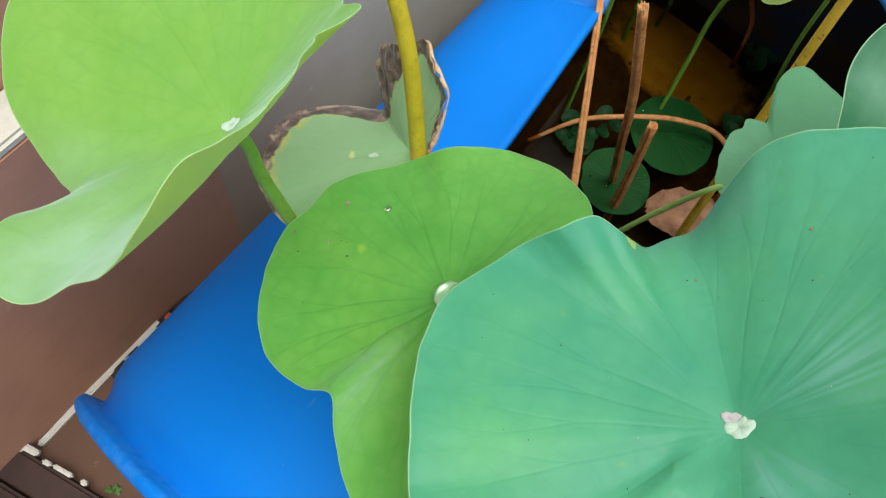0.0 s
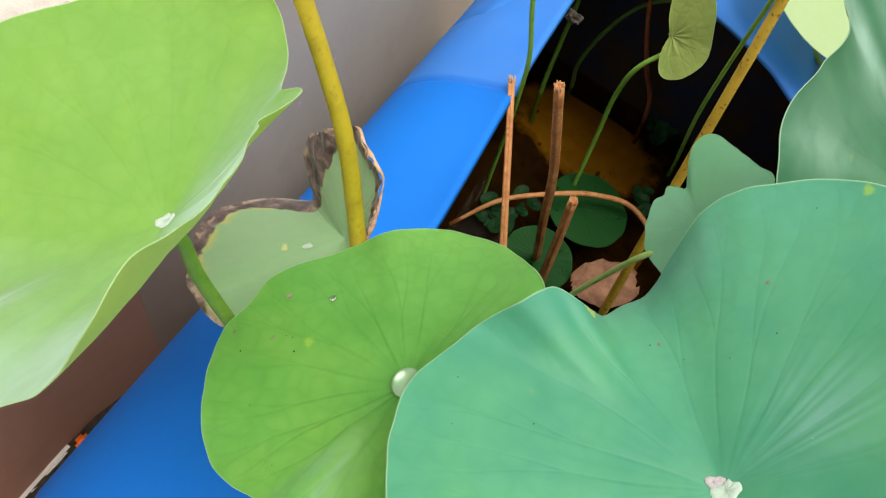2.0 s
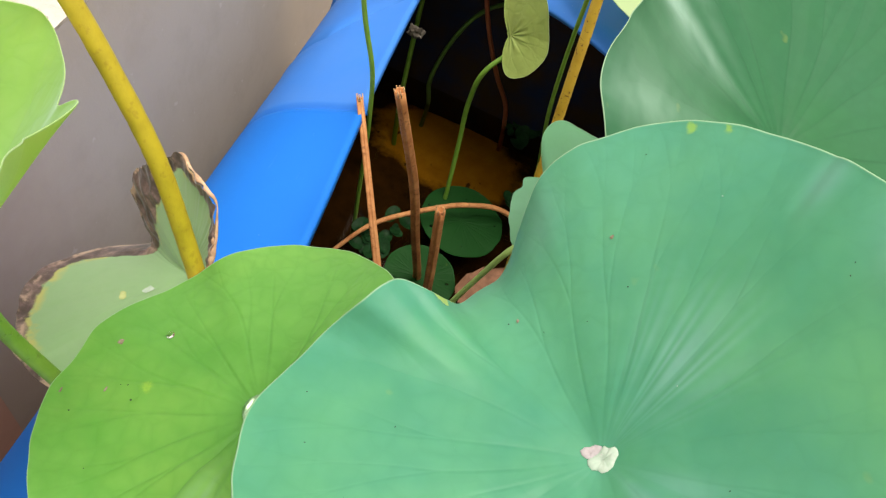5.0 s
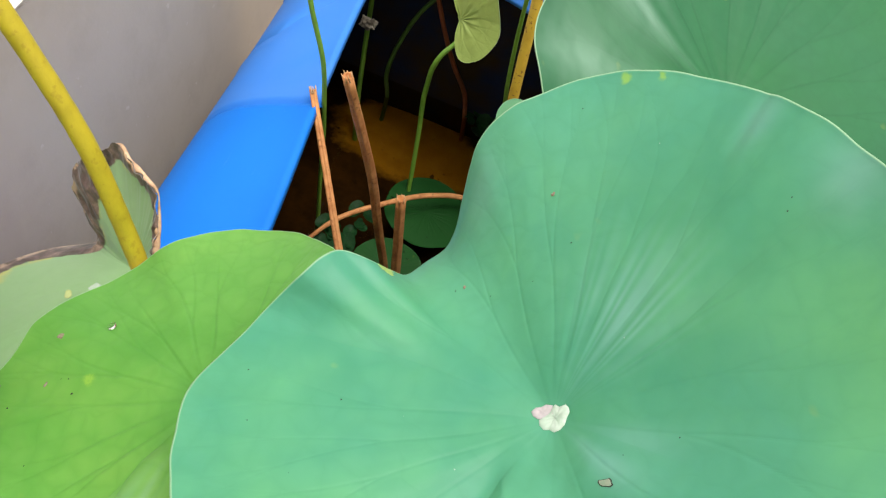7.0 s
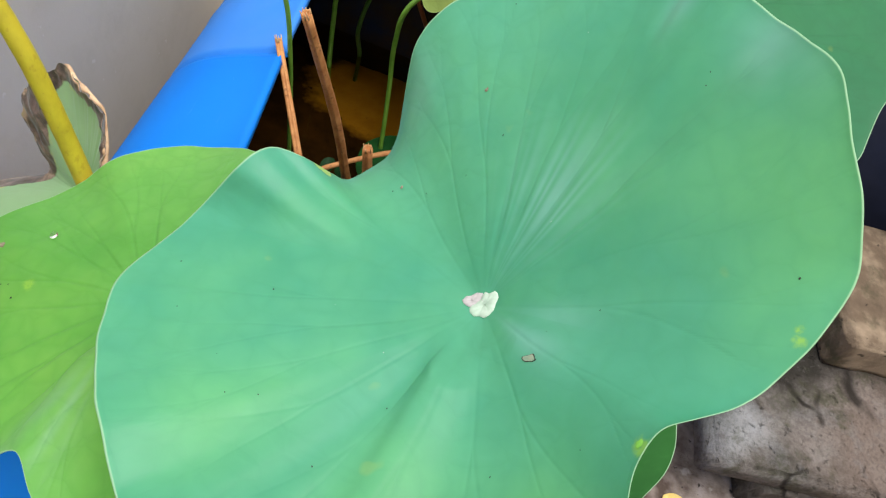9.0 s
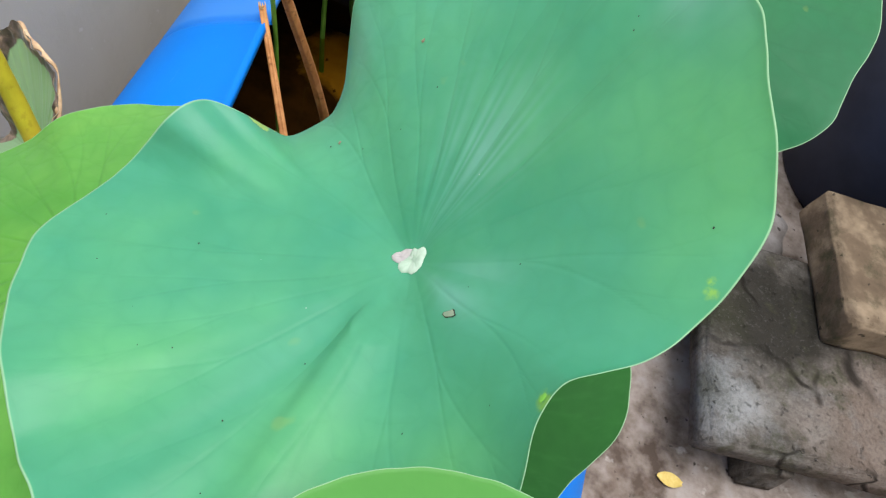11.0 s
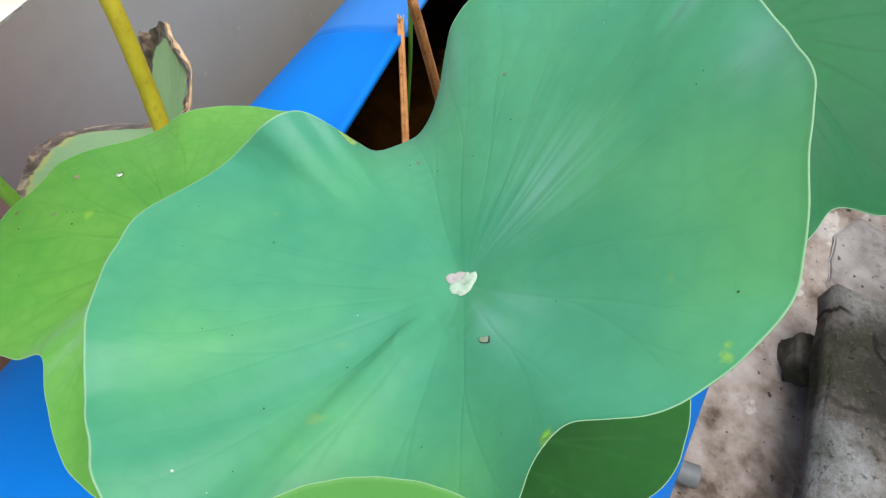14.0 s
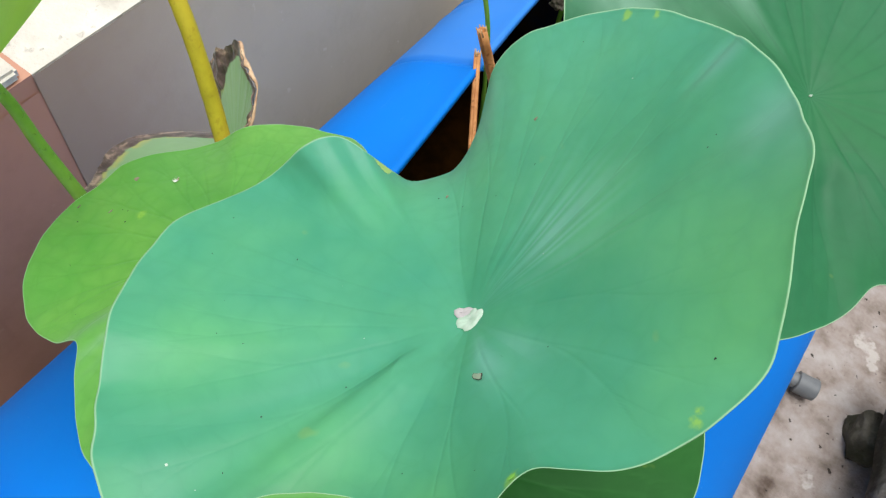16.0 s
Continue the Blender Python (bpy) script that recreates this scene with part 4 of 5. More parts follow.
for y in (YN + 0.016, YF - 0.016):
    bm = bmesh.new()
    bmesh.ops.create_cone(bm, cap_ends=True, segments=96, radius1=RAD - 0.02, radius2=RAD - 0.02, depth=0.008)
    head = part("drum_head", moved(bm, 0, y, RAD, 90), DRUM_BLUE, drum, "round blue end of the drum")
    bm = bmesh.new()
    bmesh.ops.create_cone(bm, cap_ends=True, segments=96, radius1=RAD - 0.021, radius2=RAD - 0.021, depth=0.002)
    part("inner_face", moved(bm, 0, y + (0.0055 if y < 0.6 else -0.0055), RAD, 90), DRUM_INSIDE, head, "stained inside of the end, painted dark for shade")
settle(drum)

# ---- water and silt in the drum ----
WZ = 0.272
half = math.sqrt((RAD - THICK - 0.001) ** 2 - (WZ - RAD) ** 2)
verts = [(-half, YN + 0.022, WZ), (half, YN + 0.022, WZ), (half, YF - 0.022, WZ), (-half, YF - 0.022, WZ)]
water = new("water", mesh_of("water", verts, [(0, 1, 2, 3)], WATER, False))
tagged(water, "still brown water filling the lower half of the drum", "water", kind="structure")
SZ = 0.222
half = math.sqrt((RAD - THICK - 0.002) ** 2 - (SZ - RAD) ** 2)
verts, faces = [], []
for i in range(41):
    for k in range(25):
        x, y = -half + 2 * half * k / 24, YN + 0.022 + (YF - YN - 0.044) * i / 40
        verts.append((x, y, SZ + 0.012 * noise.noise(Vector((x * 7, y * 7, 0)))))
for i in range(40):
    for k in range(24):
        a = i * 25 + k
        faces.append((a, a + 1, a + 26, a + 25))
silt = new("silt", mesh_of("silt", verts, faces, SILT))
tagged(silt, "yellow-brown silt lying under the water in the drum", "silt", kind="stuff")

# ---- lotus leaves ----
BIG = dict(centre=(0.0420, 0.3890, 0.8080), up=(-0.721, -0.284, 0.632),
    reach=[0.1060, 0.1105, 0.1150, 0.1193, 0.1230, 0.1254, 0.1270, 0.1279, 0.1290, 0.1317, 0.1340, 0.1338, 0.1330, 0.1329, 0.1330, 0.1330, 0.1330, 0.1331, 0.1330, 0.1325, 0.1320, 0.1320, 0.1320, 0.1316, 0.1310, 0.1308, 0.1300, 0.1277, 0.1250, 0.1228, 0.1213, 0.1191, 0.1167, 0.1144, 0.1121, 0.1104, 0.1085, 0.1059, 0.1029, 0.1003, 0.0999, 0.0925, 0.0890, 0.0855, 0.0900, 0.0880, 0.0884, 0.0956, 0.1006, 0.1014, 0.1010, 0.1011, 0.1010, 0.1001, 0.0990, 0.0980, 0.0970, 0.0960, 0.0950, 0.0939, 0.0930, 0.0922, 0.0920, 0.0930, 0.0950, 0.0986, 0.1020, 0.1031, 0.1040, 0.1060, 0.1090, 0.1134, 0.1190, 0.1263, 0.1330, 0.1369, 0.1390, 0.1393, 0.1380, 0.1351, 0.1310, 0.1258, 0.1200, 0.1142, 0.1090, 0.1053, 0.1020, 0.0979, 0.0940, 0.0904, 0.0880, 0.0876, 0.0890, 0.0931, 0.0980, 0.1020],
    lift=[0.0010, 0.0011, 0.0020, 0.0030, 0.0050, 0.0094, 0.0140, 0.0165, 0.0180, 0.0189, 0.0190, 0.0178, 0.0160, 0.0137, 0.0120, 0.0127, 0.0140, 0.0142, 0.0140, 0.0134, 0.0130, 0.0138, 0.0150, 0.0161, 0.0170, 0.0174, 0.0180, 0.0194, 0.0210, 0.0223, 0.0239, 0.0236, 0.0219, 0.0187, 0.0128, 0.0064, 0.0000, -0.0054, -0.0080, -0.0079, -0.0041, 0.0075, 0.0200, 0.0360, 0.0475, 0.0550, 0.0584, 0.0568, 0.0567, 0.0599, 0.0640, 0.0684, 0.0730, 0.0774, 0.0810, 0.0828, 0.0840, 0.0856, 0.0870, 0.0881, 0.0890, 0.0898, 0.0900, 0.0889, 0.0870, 0.0843, 0.0820, 0.0819, 0.0820, 0.0813, 0.0790, 0.0733, 0.0660, 0.0581, 0.0500, 0.0428, 0.0360, 0.0296, 0.0240, 0.0200, 0.0170, 0.0146, 0.0130, 0.0122, 0.0120, 0.0123, 0.0130, 0.0140, 0.0150, 0.0157, 0.0160, 0.0162, 0.0150, 0.0102, 0.0050, 0.0023])
BEHIND = dict(centre=(-0.0801, 0.3766, 0.7398), up=(-0.453, -0.000, 0.891),
    reach=[0.121, 0.117, 0.112, 0.104, 0.094, 0.084, 0.078, 0.085, 0.090, 0.097, 0.101, 0.100, 0.097, 0.096, 0.097, 0.095, 0.095, 0.096, 0.095, 0.098, 0.096, 0.095, 0.095, 0.095, 0.089, 0.081, 0.073, 0.085, 0.100, 0.112, 0.121, 0.126, 0.127, 0.127, 0.126, 0.124],
    lift=[0.000, 0.002, 0.003, 0.004, 0.004, 0.004, 0.002, -0.001, -0.005, -0.011, -0.013, -0.008, -0.002, -0.001, -0.004, -0.000, 0.006, 0.009, 0.009, 0.009, 0.011, 0.011, 0.008, 0.000, -0.001, 0.000, 0.002, -0.002, -0.007, -0.009, -0.009, -0.008, -0.007, -0.005, -0.003, -0.001])
TALL = dict(centre=(-0.2030, 0.3611, 0.7796), up=(-0.309, -0.206, 0.928),
    reach=[0.067, 0.064, 0.063, 0.061, 0.060, 0.059, 0.076, 0.070, 0.081, 0.094, 0.108, 0.113, 0.113, 0.113, 0.113, 0.115, 0.120, 0.126, 0.131, 0.130, 0.123, 0.114, 0.101, 0.090, 0.080, 0.084, 0.089, 0.099, 0.105, 0.103, 0.094, 0.095, 0.095, 0.091, 0.081, 0.074],
    lift=[0.071, 0.066, 0.063, 0.058, 0.049, 0.040, 0.032, 0.024, 0.020, 0.018, 0.017, 0.017, 0.018, 0.019, 0.021, 0.023, 0.024, 0.025, 0.023, 0.019, 0.012, 0.005, -0.004, -0.008, -0.002, 0.018, 0.040, 0.050, 0.054, 0.054, 0.060, 0.070, 0.083, 0.093, 0.094, 0.083])
WITHERED = dict(centre=(-0.1641, 0.4640, 0.6470), up=(-0.25, -0.62, 0.74),
    reach=[0.027, 0.027, 0.027, 0.027, 0.027, 0.029, 0.032, 0.035, 0.039, 0.045, 0.052, 0.054, 0.057, 0.06, 0.067, 0.066, 0.064, 0.066, 0.065, 0.068, 0.067, 0.063, 0.056, 0.052, 0.052, 0.060, 0.085, 0.094, 0.096, 0.093, 0.09, 0.087, 0.083, 0.084, 0.084, 0.081, 0.078, 0.069, 0.06, 0.053, 0.048, 0.043, 0.038, 0.034, 0.032, 0.031, 0.029, 0.027],
    lift=[0.016, 0.017, 0.018, 0.019, 0.02, 0.021, 0.021, 0.022, 0.022, 0.024, 0.026, 0.026, 0.026, 0.025, 0.023, 0.019, 0.015, 0.011, 0.007, 0.001, -0.006, -0.014, -0.023, -0.033, -0.04, -0.043, -0.033, -0.005, 0.013, 0.023, 0.033, 0.043, 0.046, 0.042, 0.035, 0.028, 0.022, 0.019, 0.016, 0.014, 0.013, 0.012, 0.011, 0.012, 0.012, 0.013, 0.014, 0.015])
WITHERED["ease"] = 0.25
SMALL = dict(centre=(0.0380, 0.6587, 0.6153), up=(-0.208, -0.416, 0.885),
    reach=[0.045, 0.044, 0.044, 0.046, 0.050, 0.059, 0.068, 0.067, 0.069, 0.073, 0.079, 0.069, 0.036, 0.036, 0.040, 0.036, 0.039, 0.039, 0.039, 0.041, 0.042, 0.046, 0.047, 0.048, 0.050, 0.048, 0.046, 0.045, 0.045, 0.045, 0.045, 0.045],
    lift=[0.001, 0.000, -0.000, -0.001, -0.002, -0.004, -0.006, -0.009, -0.011, -0.014, -0.016, -0.016, -0.014, -0.011, -0.009, -0.006, -0.003, -0.001, 0.001, 0.002, 0.003, 0.004, 0.004, 0.004, 0.003, 0.002, 0.001, 0.001, 0.001, 0.001, 0.001, 0.001])
FAR = dict(centre=(0.1054, 0.6066, 0.7954), up=(0.050, -0.301, 0.952),
    reach=[0.127, 0.138, 0.145, 0.149, 0.151, 0.152, 0.152, 0.152, 0.152, 0.151, 0.149, 0.144, 0.136, 0.124, 0.113, 0.121, 0.133, 0.132, 0.128, 0.135, 0.141, 0.143, 0.138, 0.124, 0.112, 0.099, 0.115, 0.126],
    lift=[-0.000, 0.002, 0.002, 0.001, 0.001, 0.000, 0.000, 0.002, 0.004, 0.009, 0.016, 0.026, 0.037, 0.051, 0.064, 0.072, 0.071, 0.062, 0.051, 0.038, 0.026, 0.016, 0.007, -0.000, -0.005, -0.011, -0.013, -0.004])
UNDER = dict(centre=(0.0625, 0.3669, 0.7250), up=(-0.205, -0.102, 0.973),
    reach=[0.080, 0.102, 0.115, 0.126, 0.129, 0.129, 0.126, 0.124, 0.122, 0.122, 0.121, 0.121, 0.121, 0.121, 0.119, 0.114, 0.107, 0.097, 0.085, 0.076],
    lift=[-0.018, -0.021, -0.021, -0.019, -0.015, -0.011, -0.007, -0.004, -0.002, -0.000, 0.001, 0.002, 0.002, 0.001, 0.000, -0.001, -0.003, -0.006, -0.010, -0.014])
LOW = dict(centre=(0.0800, 0.2485, 0.8663), up=(-0.135, 0.029, 0.990),
    reach=[0.064, 0.064, 0.062, 0.061, 0.062, 0.063, 0.063, 0.062, 0.063, 0.064, 0.065, 0.065, 0.065, 0.065, 0.065, 0.065],
    lift=[-0.004, -0.006, -0.008, -0.010, -0.011, -0.011, -0.009, -0.007, -0.005, -0.003, -0.002, -0.001, -0.000, -0.000, -0.001, -0.002])
BIG["ease"] = 0.42
BIG["veins"] = [0.14, 0.48, 0.8, 1.15, 1.38, 1.6, 1.85, 2.15, 2.45, 2.8, 3.1, 3.48, 3.78, 4.04, 4.3, 4.6, 4.9, 5.2, 5.55, 5.98]
# beside the notch the rim is pushed sideways into a fold
BIG["turn"] = [0.0] * 40 + [0.0262, 0.0393, -0.0164, -0.0818, -0.1113, -0.1178, -0.0785, -0.0393, -0.0131] + [0.0] * 47


def withered(th, rh):
    """How dry the pale leaf is: a dark band and curled rim on one side, mottled margins elsewhere."""
    at = [0.0, 0.3, 0.67, 1.2, 1.39, 1.53, 1.74, 1.94, 2.13, 2.25, 2.33, 2.6, 2.9, 3.16, 3.31, 3.41, 3.48, 3.56, 3.64, 3.76, 3.96, 4.16, 4.6, 5.0, 6.28]
    start = [1.0, 0.9, 0.75, 0.74, 0.87, 0.88, 0.85, 0.88, 0.84, 0.76, 0.68, 0.55, 0.6, 0.66, 0.62, 0.68, 0.86, 0.9, 0.92, 0.93, 0.93, 0.95, 0.97, 1.1, 1.1]
    return np.clip(0.45 + (rh - np.interp(th % (2 * np.pi), at, start)) * 4.5, 0, 1)


def curled_edge(leaf, spec, first, last, width, label, seed, power=1.2, inward=0.0):
    """A dry rim rolled over into a thin gutter."""
    verts, faces = [], []
    steps, side = 60, 9
    n = frame_of(spec["up"])[2]
    for i in range(steps + 1):
        u = i / steps
        at = first + (last - first) * u
        p, _ = on_blade(spec, at, 1.0 - inward, power, 0.0)
        q, _ = on_blade(spec, at, 0.9 - inward, power, 0.0)
        out = (p - q) / np.linalg.norm(p - q)
        along = on_blade(spec, at + 0.02, 1.0 - inward, power, 0.0)[0] - p
        along /= np.linalg.norm(along)
        up = np.cross(out, along)
        up *= np.sign(up @ n)
        r = width * (math.sin(math.pi * min(max(u, 0.03), 0.97)) ** 0.6) * (0.8 + 0.5 * noise.noise(Vector((u * 9, seed, 0))))
        for k in range(side):
            f = math.radians(-25 + 215 * k / (side - 1))
            w = r * (1 + 0.15 * noise.noise(Vector((u * 40, k * 0.7, seed))))
            verts.append(tuple(p + out * w * math.sin(f) * 0.9 + up * (w * (1 - math.cos(f)) - 0.001)))
    for i in range(steps):
        for k in range(side - 1):
            a = i * side + k
            faces.append((a, a + side, a + side + 1, a + 1))
    ob = child("curled_edge", mesh_of("curled_edge", verts, faces, DRY_TAN), leaf, label)
    ob.matrix_parent_inverse = Matrix.Translation(leaf.location).inverted()
    thicken = ob.modifiers.new("thickness", "SOLIDIFY")
    thicken.thickness = 0.0005


# creases of the large leaf: direction, width, depth, and from where to where along the reach
CREASES = [(4.84, 0.065, 0.006, 0.12, 1.5), (4.5, 0.06, -0.0015, 0.15, 1.4), (3.8, 0.2, 0.001, 0.25, 1.2), (1.05, 0.06, 0.0006, 0.3, 1.1), (0.78, 0.06, 0.0008, 0.4, 1.1), (5.85, 0.14, 0.001, 0.15, 1.1), (1.2, 0.02, -0.0009, 0.75, 1.3)]
# fine wrinkles fanning out from the centre
wrinkle = random.Random(8)
CREASES += [(0.85 + 0.085 * q + 0.03 * wrinkle.random(), 0.008 + 0.006 * wrinkle.random(), (0.00008 + 0.0001 * wrinkle.random()) * (-1) ** q, 0.05 + 0.1 * wrinkle.random(), 0.4 + 0.3 * wrinkle.random()) for q in range(11)]
big = lotus_leaf(BIG, LEAF_BIG, "large blue-green lotus leaf with a pale heart-shaped centre", STALK_GREEN, [(0.03, 0.5, 0.18), (0.06, 0.46, 0.5)], 0.006, 3, 1.0, rings=130, spokes=900, wave=0.0003, ridge=0.0, broad=0.0001, groove=0.00005, puff=0.00016, thick=0.0003, wax_sheen=[(1.2, 0.38, 0.28, 0.24, 66), (1.18, 0.04, 0.93, 0.08, 9), (0.82, 0.14, 0.95, 0.1, 7), (2.2, 0.14, 0.88, 0.14, 11), (6.1, 0.3, 0.3, 0.16, 8), (2.55, 0.3, 0.97, 0.07, 5)], sallow_light=[(0.4, 0.3, 0.92, 0.2), (4.85, 0.3, 0.6, 0.3), (4.2, 0.3, 0.75, 0.25), (5.4, 0.3, 0.75, 0.2)], folds=CREASES, under_side=UNDERSIDE,
                 flecks=[(0.096, 0.965, 0.0021), (0.12, 0.95, 0.0015), (1.614, 0.98, 0.0025), (1.5, 0.985, 0.002), (5.925, 0.985, 0.003)])
blemish(big, BIG, "brown_ring", MARK_BLACK, 5.838, 0.37, 0.00125, "dark ring round a healed hole", 1, 2.8, 0.0012, spin=0.93)
blemish(big, BIG, "brown_scar", MARK_TAN, 5.838, 0.37, 0.00105, "tan healed hole", 1, 2.8, 0.0014, spin=0.93)
blemish(big, BIG, "brown_speck", MARK_BROWN, 1.85, 0.67, 0.0008, "", 2)
blemish(big, BIG, "brown_speck", MARK_BROWN, 2.522, 0.65, 0.0008, "", 3)
blemish(big, BIG, "yellow_tip", MARK_YELLOW, 5.925, 0.97, 0.0013, "yellow tip in the notch", 6)
blemish(big, BIG, "white_speck", CENTRE_WHITE, 4.634, 0.87, 0.0006, "", 7)
rnd = random.Random(41)
for q in range(30):
    blemish(big, BIG, "black_speck", MARK_BLACK, rnd.random() * 6.28, 0.2 + 0.75 * rnd.random() ** 0.6, 0.0002 + 0.00014 * rnd.random(), "", q)
for q in range(5):
    blemish(big, BIG, "white_speck", CENTRE_WHITE, rnd.random() * 6.28, 0.2 + 0.75 * rnd.random() ** 0.6, 0.0002 + 0.0002 * rnd.random(), "", q)

behind = lotus_leaf(BEHIND, LEAF_BEHIND, "yellow-green lotus leaf half covered by the large leaf", STALK_GREEN, [(-0.03, 0.48, 0.18), (-0.05, 0.43, 0.5)], 0.005, 5, 0, rings=90, spokes=700, ridge=0.0001, broad=0.0004, under_side=UNDERSIDE, flecks=[(3.203, 0.57, 0.003)], wax_sheen=[(4.55, 0.14, 0.75, 0.3, 40)],
                    folds=[(4.5, 0.12, 0.003, 0.3, 1.2), (4.9, 0.1, -0.002, 0.3, 1.2), (3.6, 0.08, -0.0008, 0.3, 1.1), (2.3, 0.08, 0.0008, 0.3, 1.1)])
blemish(behind, BEHIND, "brown_speck", MARK_BROWN, 2.976, 0.84, 0.0015, "small rusty fleck", 1)
for q, (at, rho, long) in enumerate(((3.28, 0.74, 2.2), (3.32, 0.94, 2.4))):
    blemish(behind, BEHIND, "dark_nick", MARK_BROWN, at, rho, 0.0006, "", q, long)
for q in range(7):
    blemish(behind, BEHIND, "black_speck", MARK_BLACK, 1.9 + 2.6 * rnd.random(), 0.3 + 0.6 * rnd.random(), 0.0002 + 0.0003 * rnd.random(), "", q)

tall = lotus_leaf(TALL, LEAF_TALL, "light green cupped lotus leaf leaning over the wall", STALK_GREEN, [(-0.06, 0.43, 0.18), (-0.11, 0.385, 0.5), (-0.165, 0.371, 0.66)], 0.0036, 7, 0.8, BOTH_LOBES[1:], rings=90, spokes=700, power=1.35, puff=0.0005, wax_sheen=[(6.0, 0.5, 0.75, 0.5, 4), (0.35, 0.45, 0.65, 0.5, 3), (1.25, 0.3, 0.48, 0.35, 2), (5.1, 0.7, 0.75, 0.4, 5), (4.4, 0.4, 0.85, 0.3, 5)], ridge=0.00004, broad=0.0004, groove=0.00006, under_side=UNDERSIDE)
dying = lotus_leaf(WITHERED, LEAF_WITHERED, "pale lotus leaf with curled brown withered edges", STALK_GREEN, [(-0.06, 0.52, 0.18), (-0.12, 0.48, 0.45)], 0.0038, 11, 0, rings=90, spokes=700, dry=withered, crumple=0.003, power=1.2, ridge=0.00005, groove=0.00006, frayed=0.035)
blemish(dying, WITHERED, "centre_spot", CENTRE_WHITE, 4.0, 0.24, 0.0034, "pale centre of the leaf", 3, 0.6, power=1.2)
blemish(dying, WITHERED, "yellow_speck", MARK_STRAW, 3.94, 0.395, 0.0024, "yellow fleck", 4, 1.3, power=1.2)
curled_edge(dying, WITHERED, 0.35, 1.28, 0.0026, "pale tan dry rim rolled over", 3)
curled_edge(dying, WITHERED, 1.24, 1.95, 0.0022, "tan dry rim rolled over", 8)
curled_edge(dying, WITHERED, 2.1, 2.6, 0.0012, "brown dry rim", 9)
curled_edge(dying, WITHERED, 3.65, 4.3, 0.0005, "thin speckled dry rim", 6)
lotus_leaf(SMALL, LEAF_SMALL, "small blue-green lotus leaf with a folded wavy edge", STALK_PALE, [(-0.02, 0.60, 0.18), (-0.01, 0.615, 0.45), (0.006, 0.622, 0.54), (0.016, 0.62, 0.596)], 0.0022, 13, 0, rings=50, spokes=400, wave=0.0008, ridge=0.0, groove=0.00002)
far = lotus_leaf(FAR, LEAF_FAR, "broad matt blue-green lotus leaf with strong radial creases", STALK_GREEN, [(0.13, 0.6, 0.18), (0.15, 0.58, 0.5)], 0.005, 17, 0.16, BOTH_LOBES[1:], rings=80, spokes=600, ridge=0.0001, groove=0.0001, puff=0.0007, wax_sheen=[(3.15, 0.55, 0.78, 0.38, 13)],
           folds=[(3.05, 0.07, 0.0018, 0.1, 1.3), (3.3, 0.05, -0.0022, 0.1, 1.3), (3.7, 0.09, 0.0018, 0.1, 1.3), (4.85, 0.16, 0.004, 0.3, 1.4), (5.36, 0.12, -0.004, 0.3, 1.6), (5.7, 0.14, 0.003, 0.3, 1.6)])
blemish(far, FAR, "red_speck", MARK_BROWN, 5.78, 0.406, 0.0016, "small reddish fleck", 5)
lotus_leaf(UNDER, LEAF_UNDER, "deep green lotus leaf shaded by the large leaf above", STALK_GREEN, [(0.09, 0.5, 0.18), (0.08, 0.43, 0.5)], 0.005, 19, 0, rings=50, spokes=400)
lotus_leaf(LOW, LEAF_LOW, "small green lotus leaf over the edge of the large leaf", STALK_YELLOW, [(0.1, 0.46, 0.18), (0.15, 0.36, 0.6), (0.12, 0.27, 0.8)], 0.004, 23, 0, rings=40, spokes=300)

# ---- water drops ----


def drop(at, up, radius, flat, label):
    bm = bmesh.new()
    bmesh.ops.create_uvsphere(bm, u_segments=32, v_segments=20, radius=radius)
    for v in bm.verts:
        v.co.z = v.co.z * flat if v.co.z > 0 else v.co.z * flat * 0.45
    bm.transform(Matrix.Translation((0, 0, radius * flat * 0.4)))
    a1, a2, n = frame_of(up)
    m = Matrix((a1, a2, n)).transposed().to_4x4()
    bm.transform(Matrix.Translation(tuple(at)) @ m)
    ob = part("water_drop", bm, DROP, None, "", True)
    if radius > 0.004:
        # trapped air shines like silver under a large drop
        ob.data.materials.append(AIR_FILM)
        middle = np.array(at) + n * radius * flat * 0.4
        for f in ob.data.polygons:
            f.material_index = 1 if (np.array(f.center) - middle) @ n < -0.1 * radius else 0
    return tagged(ob, label, "water drop", "drops on the leaves")


p, n = on_blade(BEHIND, 2.766, 0.68)
drop(p, n, 0.0019, 0.8, "tiny clear water drop on the yellow-green leaf")
p, n = on_blade(BEHIND, 0.0, 0.0, rise=-0.0012)
drop(p, n, 0.0076, 0.66, "large clear water drop in the leaf's hollow centre")

